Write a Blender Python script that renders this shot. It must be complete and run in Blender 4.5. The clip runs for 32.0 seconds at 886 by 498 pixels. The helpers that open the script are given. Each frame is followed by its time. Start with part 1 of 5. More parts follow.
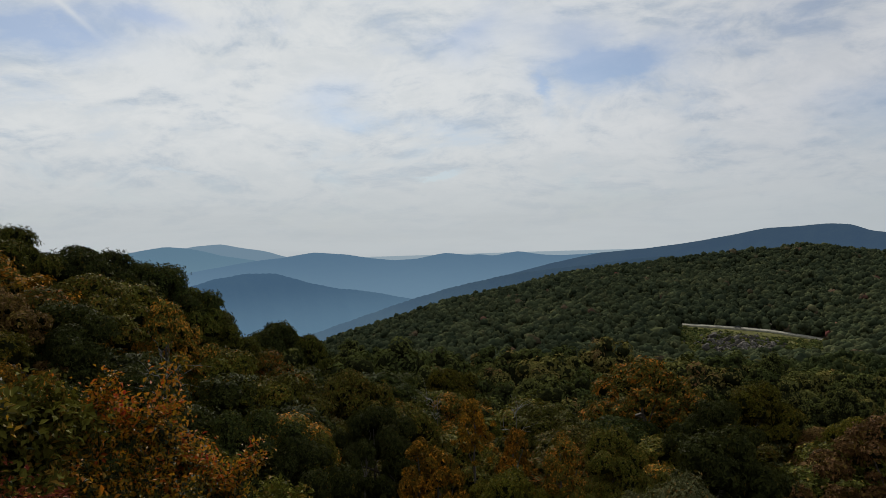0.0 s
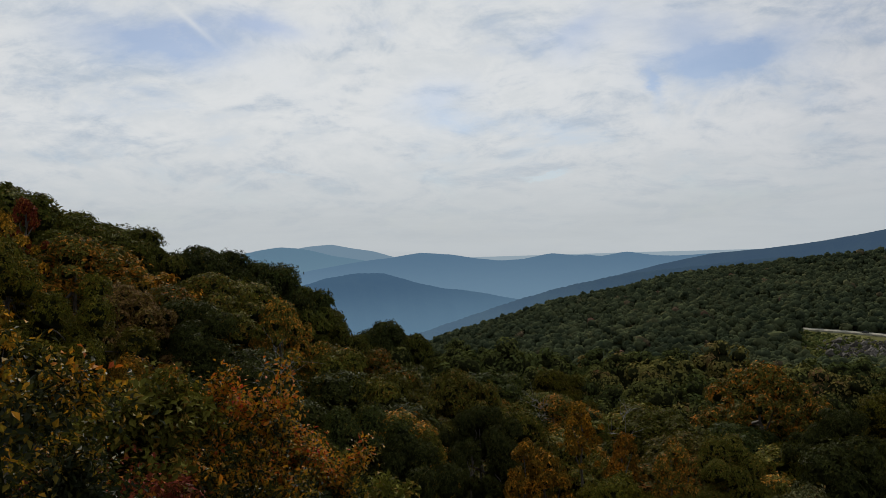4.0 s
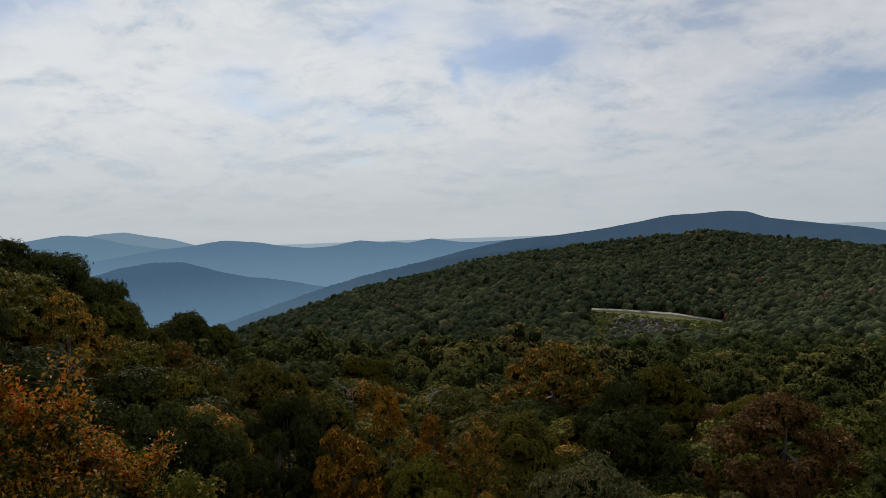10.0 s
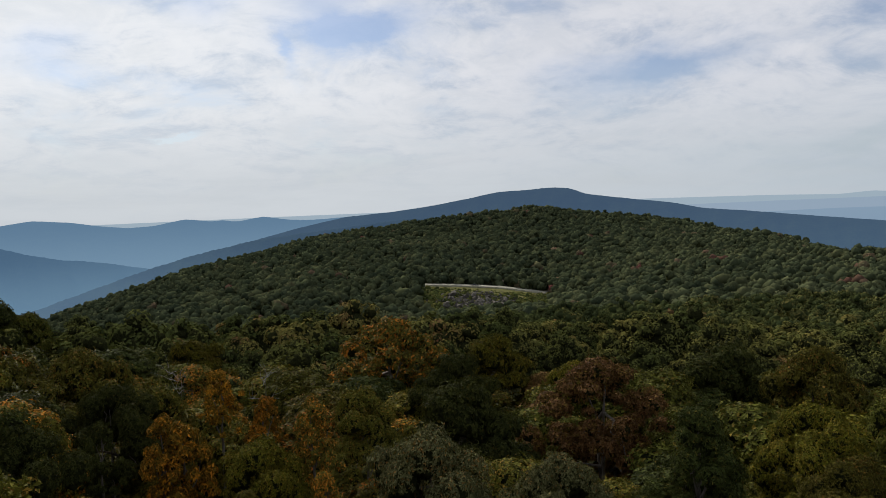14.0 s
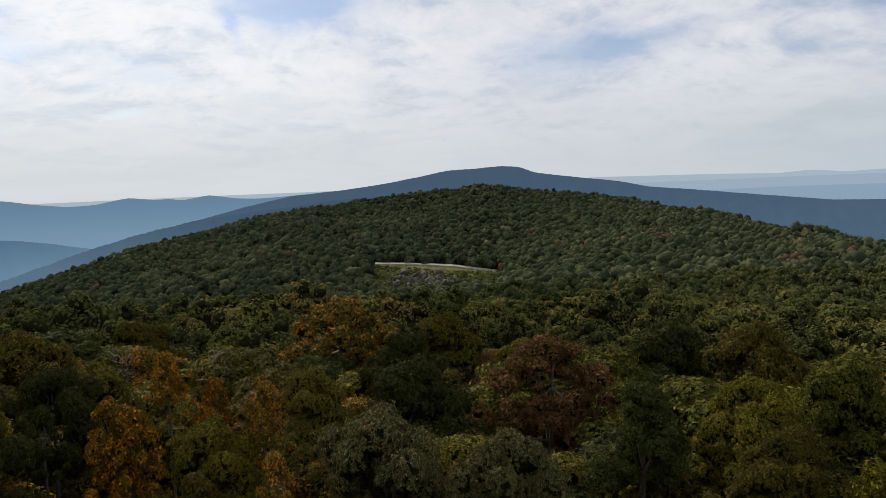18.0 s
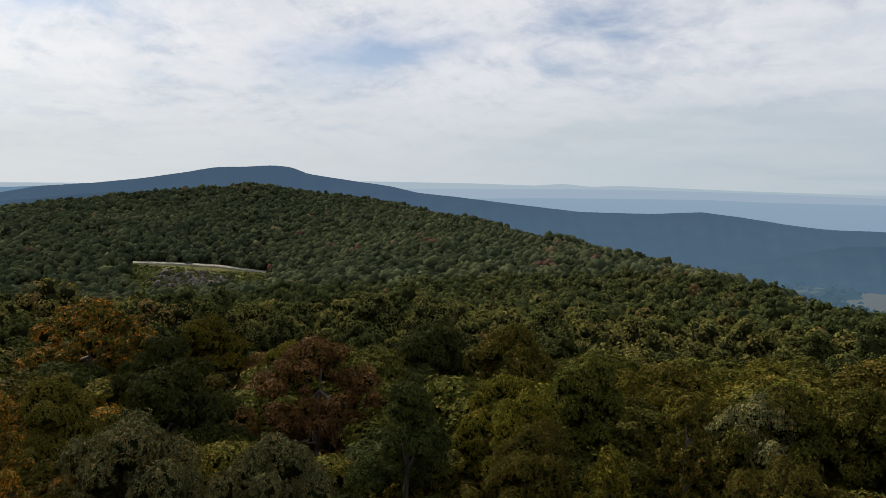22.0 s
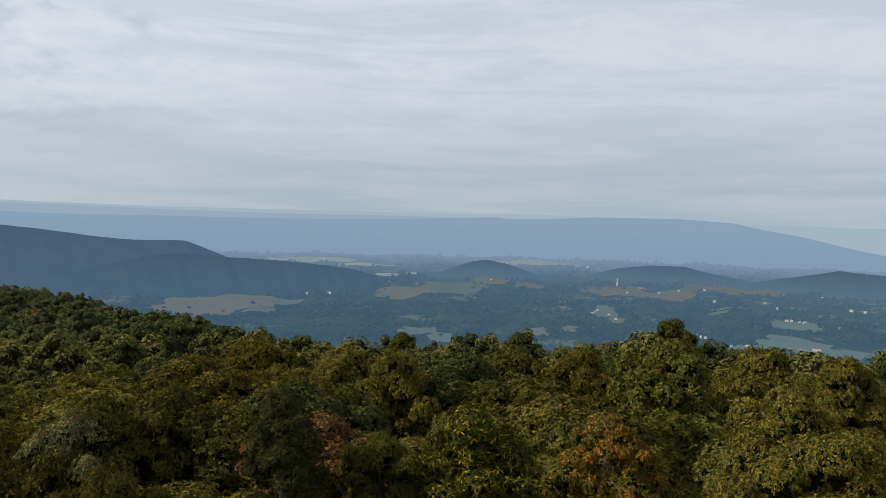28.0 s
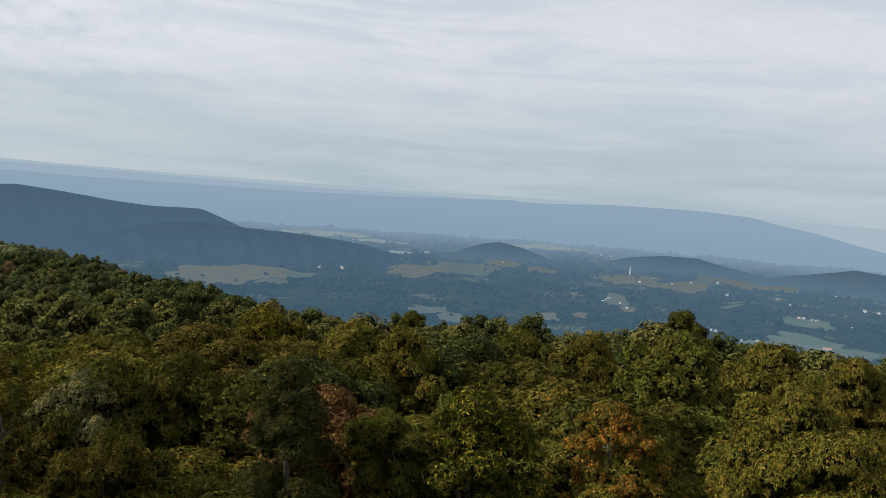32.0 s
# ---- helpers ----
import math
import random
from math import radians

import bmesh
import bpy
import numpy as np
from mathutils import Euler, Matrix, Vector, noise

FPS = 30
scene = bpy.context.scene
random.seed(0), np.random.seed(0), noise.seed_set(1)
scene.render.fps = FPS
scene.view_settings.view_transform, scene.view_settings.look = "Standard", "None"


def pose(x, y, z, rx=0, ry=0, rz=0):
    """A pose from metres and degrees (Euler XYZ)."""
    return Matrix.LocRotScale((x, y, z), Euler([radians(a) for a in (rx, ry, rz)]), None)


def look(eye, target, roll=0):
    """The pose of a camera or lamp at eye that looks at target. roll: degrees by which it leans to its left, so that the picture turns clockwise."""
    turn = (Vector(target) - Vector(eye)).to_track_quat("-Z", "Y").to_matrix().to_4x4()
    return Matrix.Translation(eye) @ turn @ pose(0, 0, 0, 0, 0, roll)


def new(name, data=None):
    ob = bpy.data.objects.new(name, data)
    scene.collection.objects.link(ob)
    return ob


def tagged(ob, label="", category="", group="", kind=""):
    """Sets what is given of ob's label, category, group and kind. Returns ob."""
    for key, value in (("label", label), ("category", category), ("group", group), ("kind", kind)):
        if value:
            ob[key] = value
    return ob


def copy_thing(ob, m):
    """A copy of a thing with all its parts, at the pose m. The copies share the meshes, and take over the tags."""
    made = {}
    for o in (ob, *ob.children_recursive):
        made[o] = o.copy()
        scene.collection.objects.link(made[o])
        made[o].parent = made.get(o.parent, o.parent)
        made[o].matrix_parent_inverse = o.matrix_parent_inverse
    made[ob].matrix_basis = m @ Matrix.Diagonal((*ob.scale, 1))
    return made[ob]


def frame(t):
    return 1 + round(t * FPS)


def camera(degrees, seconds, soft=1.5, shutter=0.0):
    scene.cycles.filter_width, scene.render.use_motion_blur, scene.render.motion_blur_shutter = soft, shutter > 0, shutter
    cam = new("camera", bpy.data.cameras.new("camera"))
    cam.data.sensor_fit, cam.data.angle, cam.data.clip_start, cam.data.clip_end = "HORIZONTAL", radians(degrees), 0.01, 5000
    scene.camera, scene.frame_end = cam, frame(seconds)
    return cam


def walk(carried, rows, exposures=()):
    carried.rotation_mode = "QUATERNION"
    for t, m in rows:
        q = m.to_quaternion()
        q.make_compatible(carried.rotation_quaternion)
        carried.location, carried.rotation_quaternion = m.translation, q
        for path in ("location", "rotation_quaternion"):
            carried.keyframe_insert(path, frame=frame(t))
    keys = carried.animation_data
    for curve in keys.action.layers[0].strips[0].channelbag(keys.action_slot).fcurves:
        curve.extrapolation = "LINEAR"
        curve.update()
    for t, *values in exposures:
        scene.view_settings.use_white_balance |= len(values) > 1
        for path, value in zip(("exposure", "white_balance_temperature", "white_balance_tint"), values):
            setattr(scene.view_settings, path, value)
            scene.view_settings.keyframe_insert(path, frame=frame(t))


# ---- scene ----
# The camera is held by hand on a high overlook and pans; its eye is the origin, y is north, z is up.
cam = camera(58.6, 32.0, soft=0.55)


def aim(az, el, roll):
    a, e = radians(az), radians(el)
    way = Vector((math.sin(a) * math.cos(e), math.cos(a) * math.cos(e), math.sin(e)))
    return look((0.1, 0.06, 0), Vector((0.1, 0.06, 0)) + way * 100, roll)


# seconds, heading, tilt and lean in degrees
TURNS = [(0, -16.85, 0.00, -1.45), (0.5, -16.88, -1.29, -2.95), (1, -18.78, -1.12, -3.65), (1.5, -21.54, -0.31, -5.36), (2, -21.80, -0.09, -2.27),
        (2.5, -21.81, -0.07, -2.63), (3, -24.86, 0.25, -2.75), (3.5, -24.86, 0.34, -1.81), (5.5, -24.37, -0.66, -1.18), (6, -23.12, -1.02, -1.90),
        (6.5, -20.58, -1.45, -1.98), (7, -18.77, -2.33, -2.39), (7.5, -15.75, -2.13, -2.12), (8, -14.66, -1.50, -1.83), (8.5, -15.81, -0.85, -2.82),
        (9, -14.49, -1.16, -2.67), (9.5, -12.62, -1.16, -2.07), (10, -10.66, -1.09, -1.64), (10.5, -8.90, -1.50, -1.38), (11, -7.50, -2.03, -2.49),
        (11.5, -5.73, -2.15, -2.37), (12, -4.23, -2.19, -2.29), (12.5, -2.11, -2.85, -1.74), (13, 0.00, -3.32, -1.55), (13.5, 1.24, -3.66, -1.57),
        (14, 1.29, -3.12, -2.09), (14.5, 1.92, -3.39, -1.89), (15, 2.59, -3.26, -1.91), (15.5, 4.22, -3.48, -1.03), (17.5, 4.87, -4.67, -1.23),
        (18, 4.86, -4.80, -2.05), (18.5, 4.90, -4.89, -1.60), (19, 5.21, -4.97, -1.60), (19.5, 4.64, -4.68, -1.23), (20, 7.43, -5.48, -0.54),
        (20.5, 9.01, -5.43, -0.38), (21, 12.93, -5.74, -0.53), (21.5, 18.42, -5.14, -0.27), (22, 21.43, -4.83, 0.71), (22.5, 24.13, -4.16, -0.30),
        (23, 27.33, -3.72, -0.22), (23.5, 31.52, -4.57, -1.78), (24, 37.02, -5.13, -1.11), (24.5, 41.24, -3.42, -1.72), (25, 45.11, -3.07, -1.35),
        (25.5, 49.61, -3.34, -1.16), (27.5, 63.50, -3.59, 0.05), (28, 69.05, -3.12, 1.42), (28.5, 69.18, -0.46, 1.65), (29, 71.59, 0.39, 2.43),
        (29.5, 69.04, -2.03, 4.13), (30, 68.03, -4.16, 3.11), (30.5, 66.21, -6.64, 3.47), (31, 67.93, -5.84, 4.16), (31.5, 68.50, -4.65, 3.98),
        (32, 68.13, -4.61, 4.09)]
walk(cam, [(t, aim(a, e, l)) for t, a, e, l in TURNS],
     exposures=[(0, -0.36, 6500, 10), (6, -0.32, 6500, 11), (8, -0.29, 6450, 11), (9, -0.32, 6500, 11), (11, -0.26, 6450, 11), (13, -0.15, 6450, 12), (18, 0.05, 6600, 13), (19, 0.06, 6650, 13), (24, 0.07, 6550, 12), (25, -0.03, 6500, 12), (28, 0.02, 6450, 11),
                (28.5, -0.12, 6250, 10), (29, -0.23, 6150, 10), (29.5, -0.2, 6200, 10), (30, -0.08, 6400, 11), (30.5, 0.1, 6900, 13), (31, 0.15, 6950, 13), (32, 0.1, 6600, 11)])

# ---- world and sun ----
SUN_AZ, SUN_EL = -26.0, 36.0


class Nodes:
    """Short hand for node trees."""

    def __init__(self, tree):
        self.tree = tree
        tree.nodes.clear()

    def add(self, kind, inputs=None, operation=""):
        n = self.tree.nodes.new(kind)
        if operation:
            n.operation = operation
        for k, v in (inputs or {}).items():
            if isinstance(v, bpy.types.NodeSocket):
                self.tree.links.new(v, n.inputs[k])
            else:
                n.inputs[k].default_value = v
        return n

    def math(self, op, a, b=0.0, c=0.0, clamp=False):
        m = self.add("ShaderNodeMath", {0: a, 1: b, 2: c}, op)
        m.use_clamp = clamp
        return m.outputs[0]

    def mix(self, fac, a, b, blend="MIX"):
        n = self.add("ShaderNodeMix")
        n.data_type, n.blend_type = "RGBA", blend
        for k, v in ((0, fac), (6, a), (7, b)):
            if isinstance(v, bpy.types.NodeSocket):
                self.tree.links.new(v, n.inputs[k])
            else:
                n.inputs[k].default_value = (*v, 1) if k and len(v) == 3 else v
        return n.outputs[2]

    def noise(self, vec, scale, detail=4.0, rough=0.55, distort=0.0):
        ins = {"Scale": scale, "Detail": detail, "Roughness": rough, "Distortion": distort}
        if vec is not None:
            ins["Vector"] = vec
        return self.add("ShaderNodeTexNoise", ins).outputs[0]

    def ramp(self, fac, stops):
        n = self.add("ShaderNodeValToRGB", {0: fac})
        e = n.color_ramp.elements
        while len(e) < len(stops):
            e.new(0.5)
        for el, (p, c) in zip(e, stops):
            el.position, el.color = p, (*c, 1) if len(c) == 3 else c
        return n.outputs[0]

    def span(self, v, a, b, lo=0.0, hi=1.0):
        m = self.add("ShaderNodeMapRange", {0: v, 1: a, 2: b, 3: lo, 4: hi})
        m.interpolation_type = "SMOOTHSTEP"
        return m.outputs[0]


def srgb(r, g, b):
    return tuple((c / 255 / 12.92) if c < 11 else ((c / 255 + 0.055) / 1.055) ** 2.4 for c in (r, g, b))


def make_world():
    w = bpy.data.worlds.new("sky")
    scene.world = w
    w.use_nodes = True
    n = Nodes(w.node_tree)
    sky = n.add("ShaderNodeTexSky")
    sky.sky_type, sky.sun_disc = "NISHITA", False
    sky.sun_elevation, sky.sun_rotation = radians(SUN_EL), radians(SUN_AZ)
    sky.altitude, sky.dust_density = 900, 1.0
    clear = n.mix(1.0, sky.outputs[0], (0.072, 0.076, 0.084, 1), "MULTIPLY")
    d = n.add("ShaderNodeTexCoord").outputs["Generated"]
    s = n.add("ShaderNodeSeparateXYZ", {0: d})
    x, y, z = s.outputs
    az = n.math("MULTIPLY", n.math("ARCTAN2", x, y), 57.2958)
    el = n.math("MULTIPLY", n.math("ARCSINE", z), 57.2958)
    # the clouds lie on a plane overhead
    h = n.math("ADD", n.math("MAXIMUM", z, 0.0), 0.30)
    plane = n.add("ShaderNodeCombineXYZ", {0: n.math("DIVIDE", x, h), 1: n.math("DIVIDE", y, h), 2: 0.0}).outputs[0]
    warp = n.add("ShaderNodeTexNoise", {"Vector": plane, "Scale": 1.6, "Detail": 3.0}).outputs[1]
    half = n.add("ShaderNodeVectorMath", {0: warp, 1: (0.35, 0.35, 0.0)}, "MULTIPLY").outputs[0]
    pw = n.add("ShaderNodeVectorMath", {0: plane, 1: half}, "ADD").outputs[0]
    big = n.noise(pw, 1.9, 6, 0.55, 0.1)
    fine = n.noise(pw, 5.6, 7, 0.6, 0.1)
    wisp = n.noise(plane, 15.0, 5, 0.65, 0.3)
    field = n.math("ADD", n.math("MULTIPLY", big, 0.62), n.math("ADD", n.math("MULTIPLY", fine, 0.28), n.math("MULTIPLY", wisp, 0.10)))
    # gaps of clear sky: heading, height, half-width, half-height, lean, strength
    gaps = [(-4.2, 12.7, 4.6, 1.5, 0.08, 0.85), (-9.6, 10.9, 0.8, 1.1, -0.60, 0.50), (-43.9, 14.6, 5.5, 1.6, -0.10, 0.60),
            (-37.7, 15.9, 3.5, 1.0, -0.20, 0.50), (-13.8, 15.2, 3.0, 1.6, 0.20, 0.40), (11.5, 9.0, 3.0, 1.3, 0.20, 0.25),
            (17.5, 8.6, 4.5, 1.3, 0.25, 0.42), (16.0, 9.1, 5.0, 1.3, 0.20, 0.30), (32.1, 3.6, 9.0, 0.9, 0.05, 0.40),
            (89.0, 5.4, 11.0, 0.9, 0.00, 0.45), (45.6, 5.0, 8.0, 0.7, 0.00, 0.40), (61.4, 2.8, 14.0, 0.8, 0.00, 0.30),
            (-18.1, 5.4, 1.2, 0.20, 0.0, 0.50),
            (-35.6, 5.8, 1.2, 0.20, 0.0, 0.30),
            (-18.0, 5.4, 1.3, 0.22, 0.0, 0.50),
            (-24.5, 10.3, 2.6, 1.60, 0.0, 0.30),
            (-7.3, 15.0, 2.5, 1.20, 0.0, 0.35)]
    ws = n.add("ShaderNodeSeparateXYZ", {0: n.add("ShaderNodeTexNoise", {"Vector": plane, "Scale": 3.4, "Detail": 6.0, "Roughness": 0.62}).outputs[1]})
    waz = n.math("ADD", az, n.math("MULTIPLY", n.math("SUBTRACT", ws.outputs[0], 0.5), 9.0))
    wel = n.math("ADD", el, n.math("MULTIPLY", n.math("SUBTRACT", ws.outputs[1], 0.5), 5.0))
    total = None
    for a0, e0, wa, we, lean, k in gaps:
        u = n.math("SUBTRACT", waz, a0)
        v = n.math("SUBTRACT", n.math("SUBTRACT", wel, e0), n.math("MULTIPLY", u, lean))
        q = n.math("ADD", n.math("POWER", n.math("ABSOLUTE", n.math("DIVIDE", u, wa)), 2.0), n.math("POWER", n.math("ABSOLUTE", n.math("DIVIDE", v, we)), 2.0))
        g = n.math("MULTIPLY", n.math("EXPONENT", n.math("MULTIPLY", q, -1.0)), k)
        total = g if total is None else n.math("ADD", total, g)
    cover = n.math("SUBTRACT", n.span(field, 0.24, 0.50), n.math("MULTIPLY", total, 1.5), clamp=True)
    cover = n.math("MAXIMUM", cover, n.span(az, 30.0, 56.0, 0.0, 1.0))
    # thick parts of the cloud are greyer, thin veils near the horizon milky
    thick = n.span(n.math("ADD", n.math("MULTIPLY", field, 0.6), n.math("MULTIPLY", n.noise(pw, 9.0, 8, 0.68, 0.2), 0.4)), 0.42, 0.58)
    cloud = n.mix(n.math("MULTIPLY", n.span(n.noise(pw, 4.4, 8, 0.6, 0.0), 0.45, 0.62), n.span(az, 15.0, 60.0, 0.72, 0.12)), (0.70, 0.74, 0.785, 1), (0.44, 0.53, 0.65, 1))
    cloud = n.mix(n.math("MULTIPLY", thick, n.span(az, 15.0, 60.0, 0.85, 0.45)), cloud, (0.80, 0.825, 0.855, 1))
    # a thin veil lies even over the gaps
    cover = n.math("MAXIMUM", cover, 0.16)
    body = n.mix(cover, clear, cloud)
    # an old vapour trail
    tx = n.math("SUBTRACT", waz, az)
    u = n.math("SUBTRACT", n.math("ADD", az, n.math("MULTIPLY", tx, 0.06)), -42.0)
    v = n.math("ADD", n.math("SUBTRACT", el, 16.0), n.math("MULTIPLY", u, 0.80))
    trail = n.math("MULTIPLY", n.math("EXPONENT", n.math("MULTIPLY", n.math("POWER", n.math("ABSOLUTE", n.math("DIVIDE", v, 0.28)), 2.0), -1.0)),
                   n.math("EXPONENT", n.math("MULTIPLY", n.math("POWER", n.math("ABSOLUTE", n.math("DIVIDE", u, 1.6)), 2.0), -1.0)))
    body = n.mix(n.math("MULTIPLY", trail, 0.5, clamp=True), body, (0.82, 0.84, 0.86, 1))
    # the veiled sun brightens its side of the sky
    side = n.math("COSINE", n.math("MULTIPLY", n.math("SUBTRACT", az, SUN_AZ - 8), 0.0174533))
    glow = n.math("MULTIPLY", n.span(side, -0.5, 0.3, 0.88, 0.95), n.span(side, 0.70, 0.99, 1.0, 1.21))
    body = n.mix(1.0, body, n.add("ShaderNodeCombineXYZ", {0: glow, 1: glow, 2: n.math("POWER", glow, 0.8)}).outputs[0], "MULTIPLY")
    low = n.span(el, 0.0, 10.0, 0.94, 0.0)
    haze = n.mix(n.span(az, -10.0, 70.0), (0.63, 0.68, 0.705, 1), (0.36, 0.46, 0.53, 1))
    streak = n.noise(n.add("ShaderNodeCombineXYZ", {0: n.math("MULTIPLY", az, 0.05), 1: n.math("MULTIPLY", el, 0.55), 2: 3.0}).outputs[0], 1.0, 5, 0.6, 0.3)
    haze = n.mix(n.math("MULTIPLY", n.span(streak, 0.40, 0.66), 0.45), haze, (0.55, 0.60, 0.63, 1))
    bands = n.noise(n.add("ShaderNodeCombineXYZ", {0: n.math("MULTIPLY", az, 0.045), 1: n.math("MULTIPLY", el, 0.33), 2: 7.0}).outputs[0], 1.0, 6, 0.6, 0.5)
    body = n.mix(n.math("MULTIPLY", n.span(az, 30.0, 62.0, 0.0, 0.75), n.span(bands, 0.44, 0.62)), body, (0.50, 0.585, 0.67, 1))
    body = n.mix(low, body, haze)
    bg = n.add("ShaderNodeBackground", {0: body, 1: 1.0})
    out = n.add("ShaderNodeOutputWorld")
    n.tree.links.new(bg.outputs[0], out.inputs[0])


make_world()
lamp = bpy.data.lights.new("sun", "SUN")
lamp.energy, lamp.angle, lamp.color = 4.6, radians(3), (1.0, 0.93, 0.80)
sun = new("sun", lamp)
a, e = radians(SUN_AZ), radians(SUN_EL)
sun.matrix_world = look((math.sin(a) * math.cos(e) * 500, math.cos(a) * math.cos(e) * 500, math.sin(e) * 500), (0, 0, 0))

# ---- materials ----


def material(name):
    m = bpy.data.materials.new(name)
    m.use_nodes = True
    n = Nodes(m.node_tree)
    return m, n


def finish(n, shader):
    out = n.add("ShaderNodeOutputMaterial")
    n.tree.links.new(shader, out.inputs[0])


def principled(n, color, rough=0.8, bump=None, strength=0.3, distance=0.05, specular=0.3):
    ins = {"Base Color": color, "Roughness": rough, "Specular IOR Level": specular}
    p = n.add("ShaderNodeBsdfPrincipled", ins)
    if bump is not None:
        b = n.add("ShaderNodeBump", {"Height": bump, "Strength": strength, "Distance": distance})
        n.tree.links.new(b.outputs[0], p.inputs["Normal"])
    return p.outputs[0]


def leaf_material(name, dark, light, turn, share=0.2, tones=None, warm=True, sat=1.0, value=1.0):
    """Foliage between two greens, a share of its leaves turned to autumn colours; tones: a ramp over the crown's own tone."""
    m, n = material(name)
    isl = n.add("ShaderNodeNewGeometry").outputs["Random Per Island"]
    pos = n.add("ShaderNodeNewGeometry").outputs["Position"]
    rnd = n.add("ShaderNodeObjectInfo").outputs["Random"]
    clump = n.noise(pos, 0.9, 3)
    if tones:
        tone = n.add("ShaderNodeAttribute")
        tone.attribute_name = "tone"
        base = n.ramp(tone.outputs["Fac"], tones)
        base = n.mix(n.span(isl, 0.0, 1.0, 0.0, 0.22), base, light)
    else:
        f = n.math("ADD", n.math("MULTIPLY", isl, 0.55), n.math("MULTIPLY", clump, 0.5), clamp=True)
        base = n.mix(f, dark, light)
        chance = n.math("ADD", n.math("MULTIPLY", n.span(clump, 0.40, 0.65), share), n.math("MULTIPLY", rnd, share * 0.7))
        f2 = n.math("LESS_THAN", n.math("FRACT", n.math("MULTIPLY", isl, 37.7)), chance)
        base = n.mix(f2, base, turn)
        bright = n.span(rnd, 0.0, 1.0, 0.78, 1.22)
        hsv = n.add("ShaderNodeHueSaturation", {"Hue": n.span(rnd, 0.0, 1.0, 0.488, 0.508), "Value": bright, "Color": base})
        base = hsv.outputs[0]
    if warm:
        base = n.mix(1.0, base, (1.04, 1.0, 0.94), "MULTIPLY")
    # no two leaves are quite as light
    lo, hi = (0.80, 1.18) if tones else (0.46, 1.55)
    v = n.span(n.math("FRACT", n.math("MULTIPLY", isl, 91.3)), 0.0, 1.0, lo * value, hi * value)
    base = n.add("ShaderNodeHueSaturation", {"Saturation": sat, "Value": v, "Color": base}).outputs[0]
    p = principled(n, base, 0.62, specular=0.0 if tones else 0.02)
    t = n.add("ShaderNodeBsdfTranslucent", {0: n.mix(0.5, base, (0.16, 0.17, 0.02))}).outputs[0]
    mixs = n.add("ShaderNodeMixShader", {0: 0.03 if tones else 0.06, 1: p, 2: t})
    finish(n, mixs.outputs[0])
    return m


GREEN = leaf_material("oak_leaf_green", (0.038, 0.050, 0.009), (0.132, 0.132, 0.024), (0.15, 0.110, 0.022), 0.10, value=0.66)
OLIVE = leaf_material("oak_leaf_olive", (0.052, 0.057, 0.010), (0.165, 0.150, 0.026), (0.20, 0.120, 0.022), 0.15, value=0.66)
YELLOW = leaf_material("leaf_yellow_green", (0.060, 0.068, 0.009), (0.190, 0.172, 0.022), (0.21, 0.15, 0.02), 0.20, value=0.57)
ORANGE = leaf_material("leaf_orange", (0.110, 0.082, 0.012), (0.350, 0.205, 0.026), (0.62, 0.280, 0.024), 0.50, value=0.59)
AMBER = leaf_material("leaf_amber", (0.046, 0.048, 0.010), (0.140, 0.116, 0.022), (0.36, 0.145, 0.020), 0.34, value=0.87)
RUST = leaf_material("leaf_rust_brown", (0.064, 0.040, 0.016), (0.170, 0.090, 0.034), (0.15, 0.100, 0.024), 0.24, value=0.79)
RED = leaf_material("leaf_red", (0.070, 0.015, 0.010), (0.230, 0.042, 0.024), (0.26, 0.09, 0.016), 0.2, value=0.67)
DEEP = leaf_material("leaf_deep_green", (0.022, 0.032, 0.010), (0.066, 0.076, 0.020), (0.09, 0.075, 0.015), 0.06, value=0.71)
ASH = leaf_material("leaf_soft_green", (0.030, 0.042, 0.012), (0.086, 0.092, 0.026), (0.12, 0.090, 0.02), 0.08, value=0.59)
LIME = leaf_material("leaf_lime", (0.034, 0.044, 0.008), (0.110, 0.112, 0.018), (0.26, 0.21, 0.02), 0.24, value=0.52)
PALE = leaf_material("leaf_grey_green", (0.052, 0.060, 0.024), (0.165, 0.168, 0.074), (0.22, 0.14, 0.04), 0.14, value=0.80)
TONES = [(0.0, (0.0168, 0.0260, 0.0084)), (0.35, (0.0336, 0.0437, 0.0118)), (0.6, (0.0672, 0.0706, 0.0176)), (0.78, (0.1050, 0.0890, 0.0210)),
         (0.90, (0.1008, 0.0504, 0.0218)), (1.0, (0.1344, 0.0302, 0.0235))]
# haze put into the hill's greens, greyer and bluer; the saddle takes half
HAZY_HILL_TONES = [(0.0, (0.0192, 0.0289, 0.0148)), (0.35, (0.0370, 0.0480, 0.0195)), (0.6, (0.0600, 0.0680, 0.0250)), (0.78, (0.0777, 0.0725, 0.0296)),
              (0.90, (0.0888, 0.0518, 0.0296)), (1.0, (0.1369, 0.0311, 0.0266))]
SADDLE_TONES = [(p, tuple((u + v) / 2 for u, v in zip(a, b))) for (p, a), (_, b) in zip(TONES, HAZY_HILL_TONES)]
SADDLE = leaf_material("saddle_leaves", None, (0.080, 0.089, 0.032), None, tones=SADDLE_TONES, sat=0.96, value=1.16)
HILL = leaf_material("hazy_hill_leaves", None, (0.074, 0.083, 0.038), None, tones=HAZY_HILL_TONES, warm=False, sat=0.84, value=1.0)
FOREST = leaf_material("forest_leaves", None, (0.084, 0.092, 0.028), None, tones=TONES, sat=0.94, value=1.26)


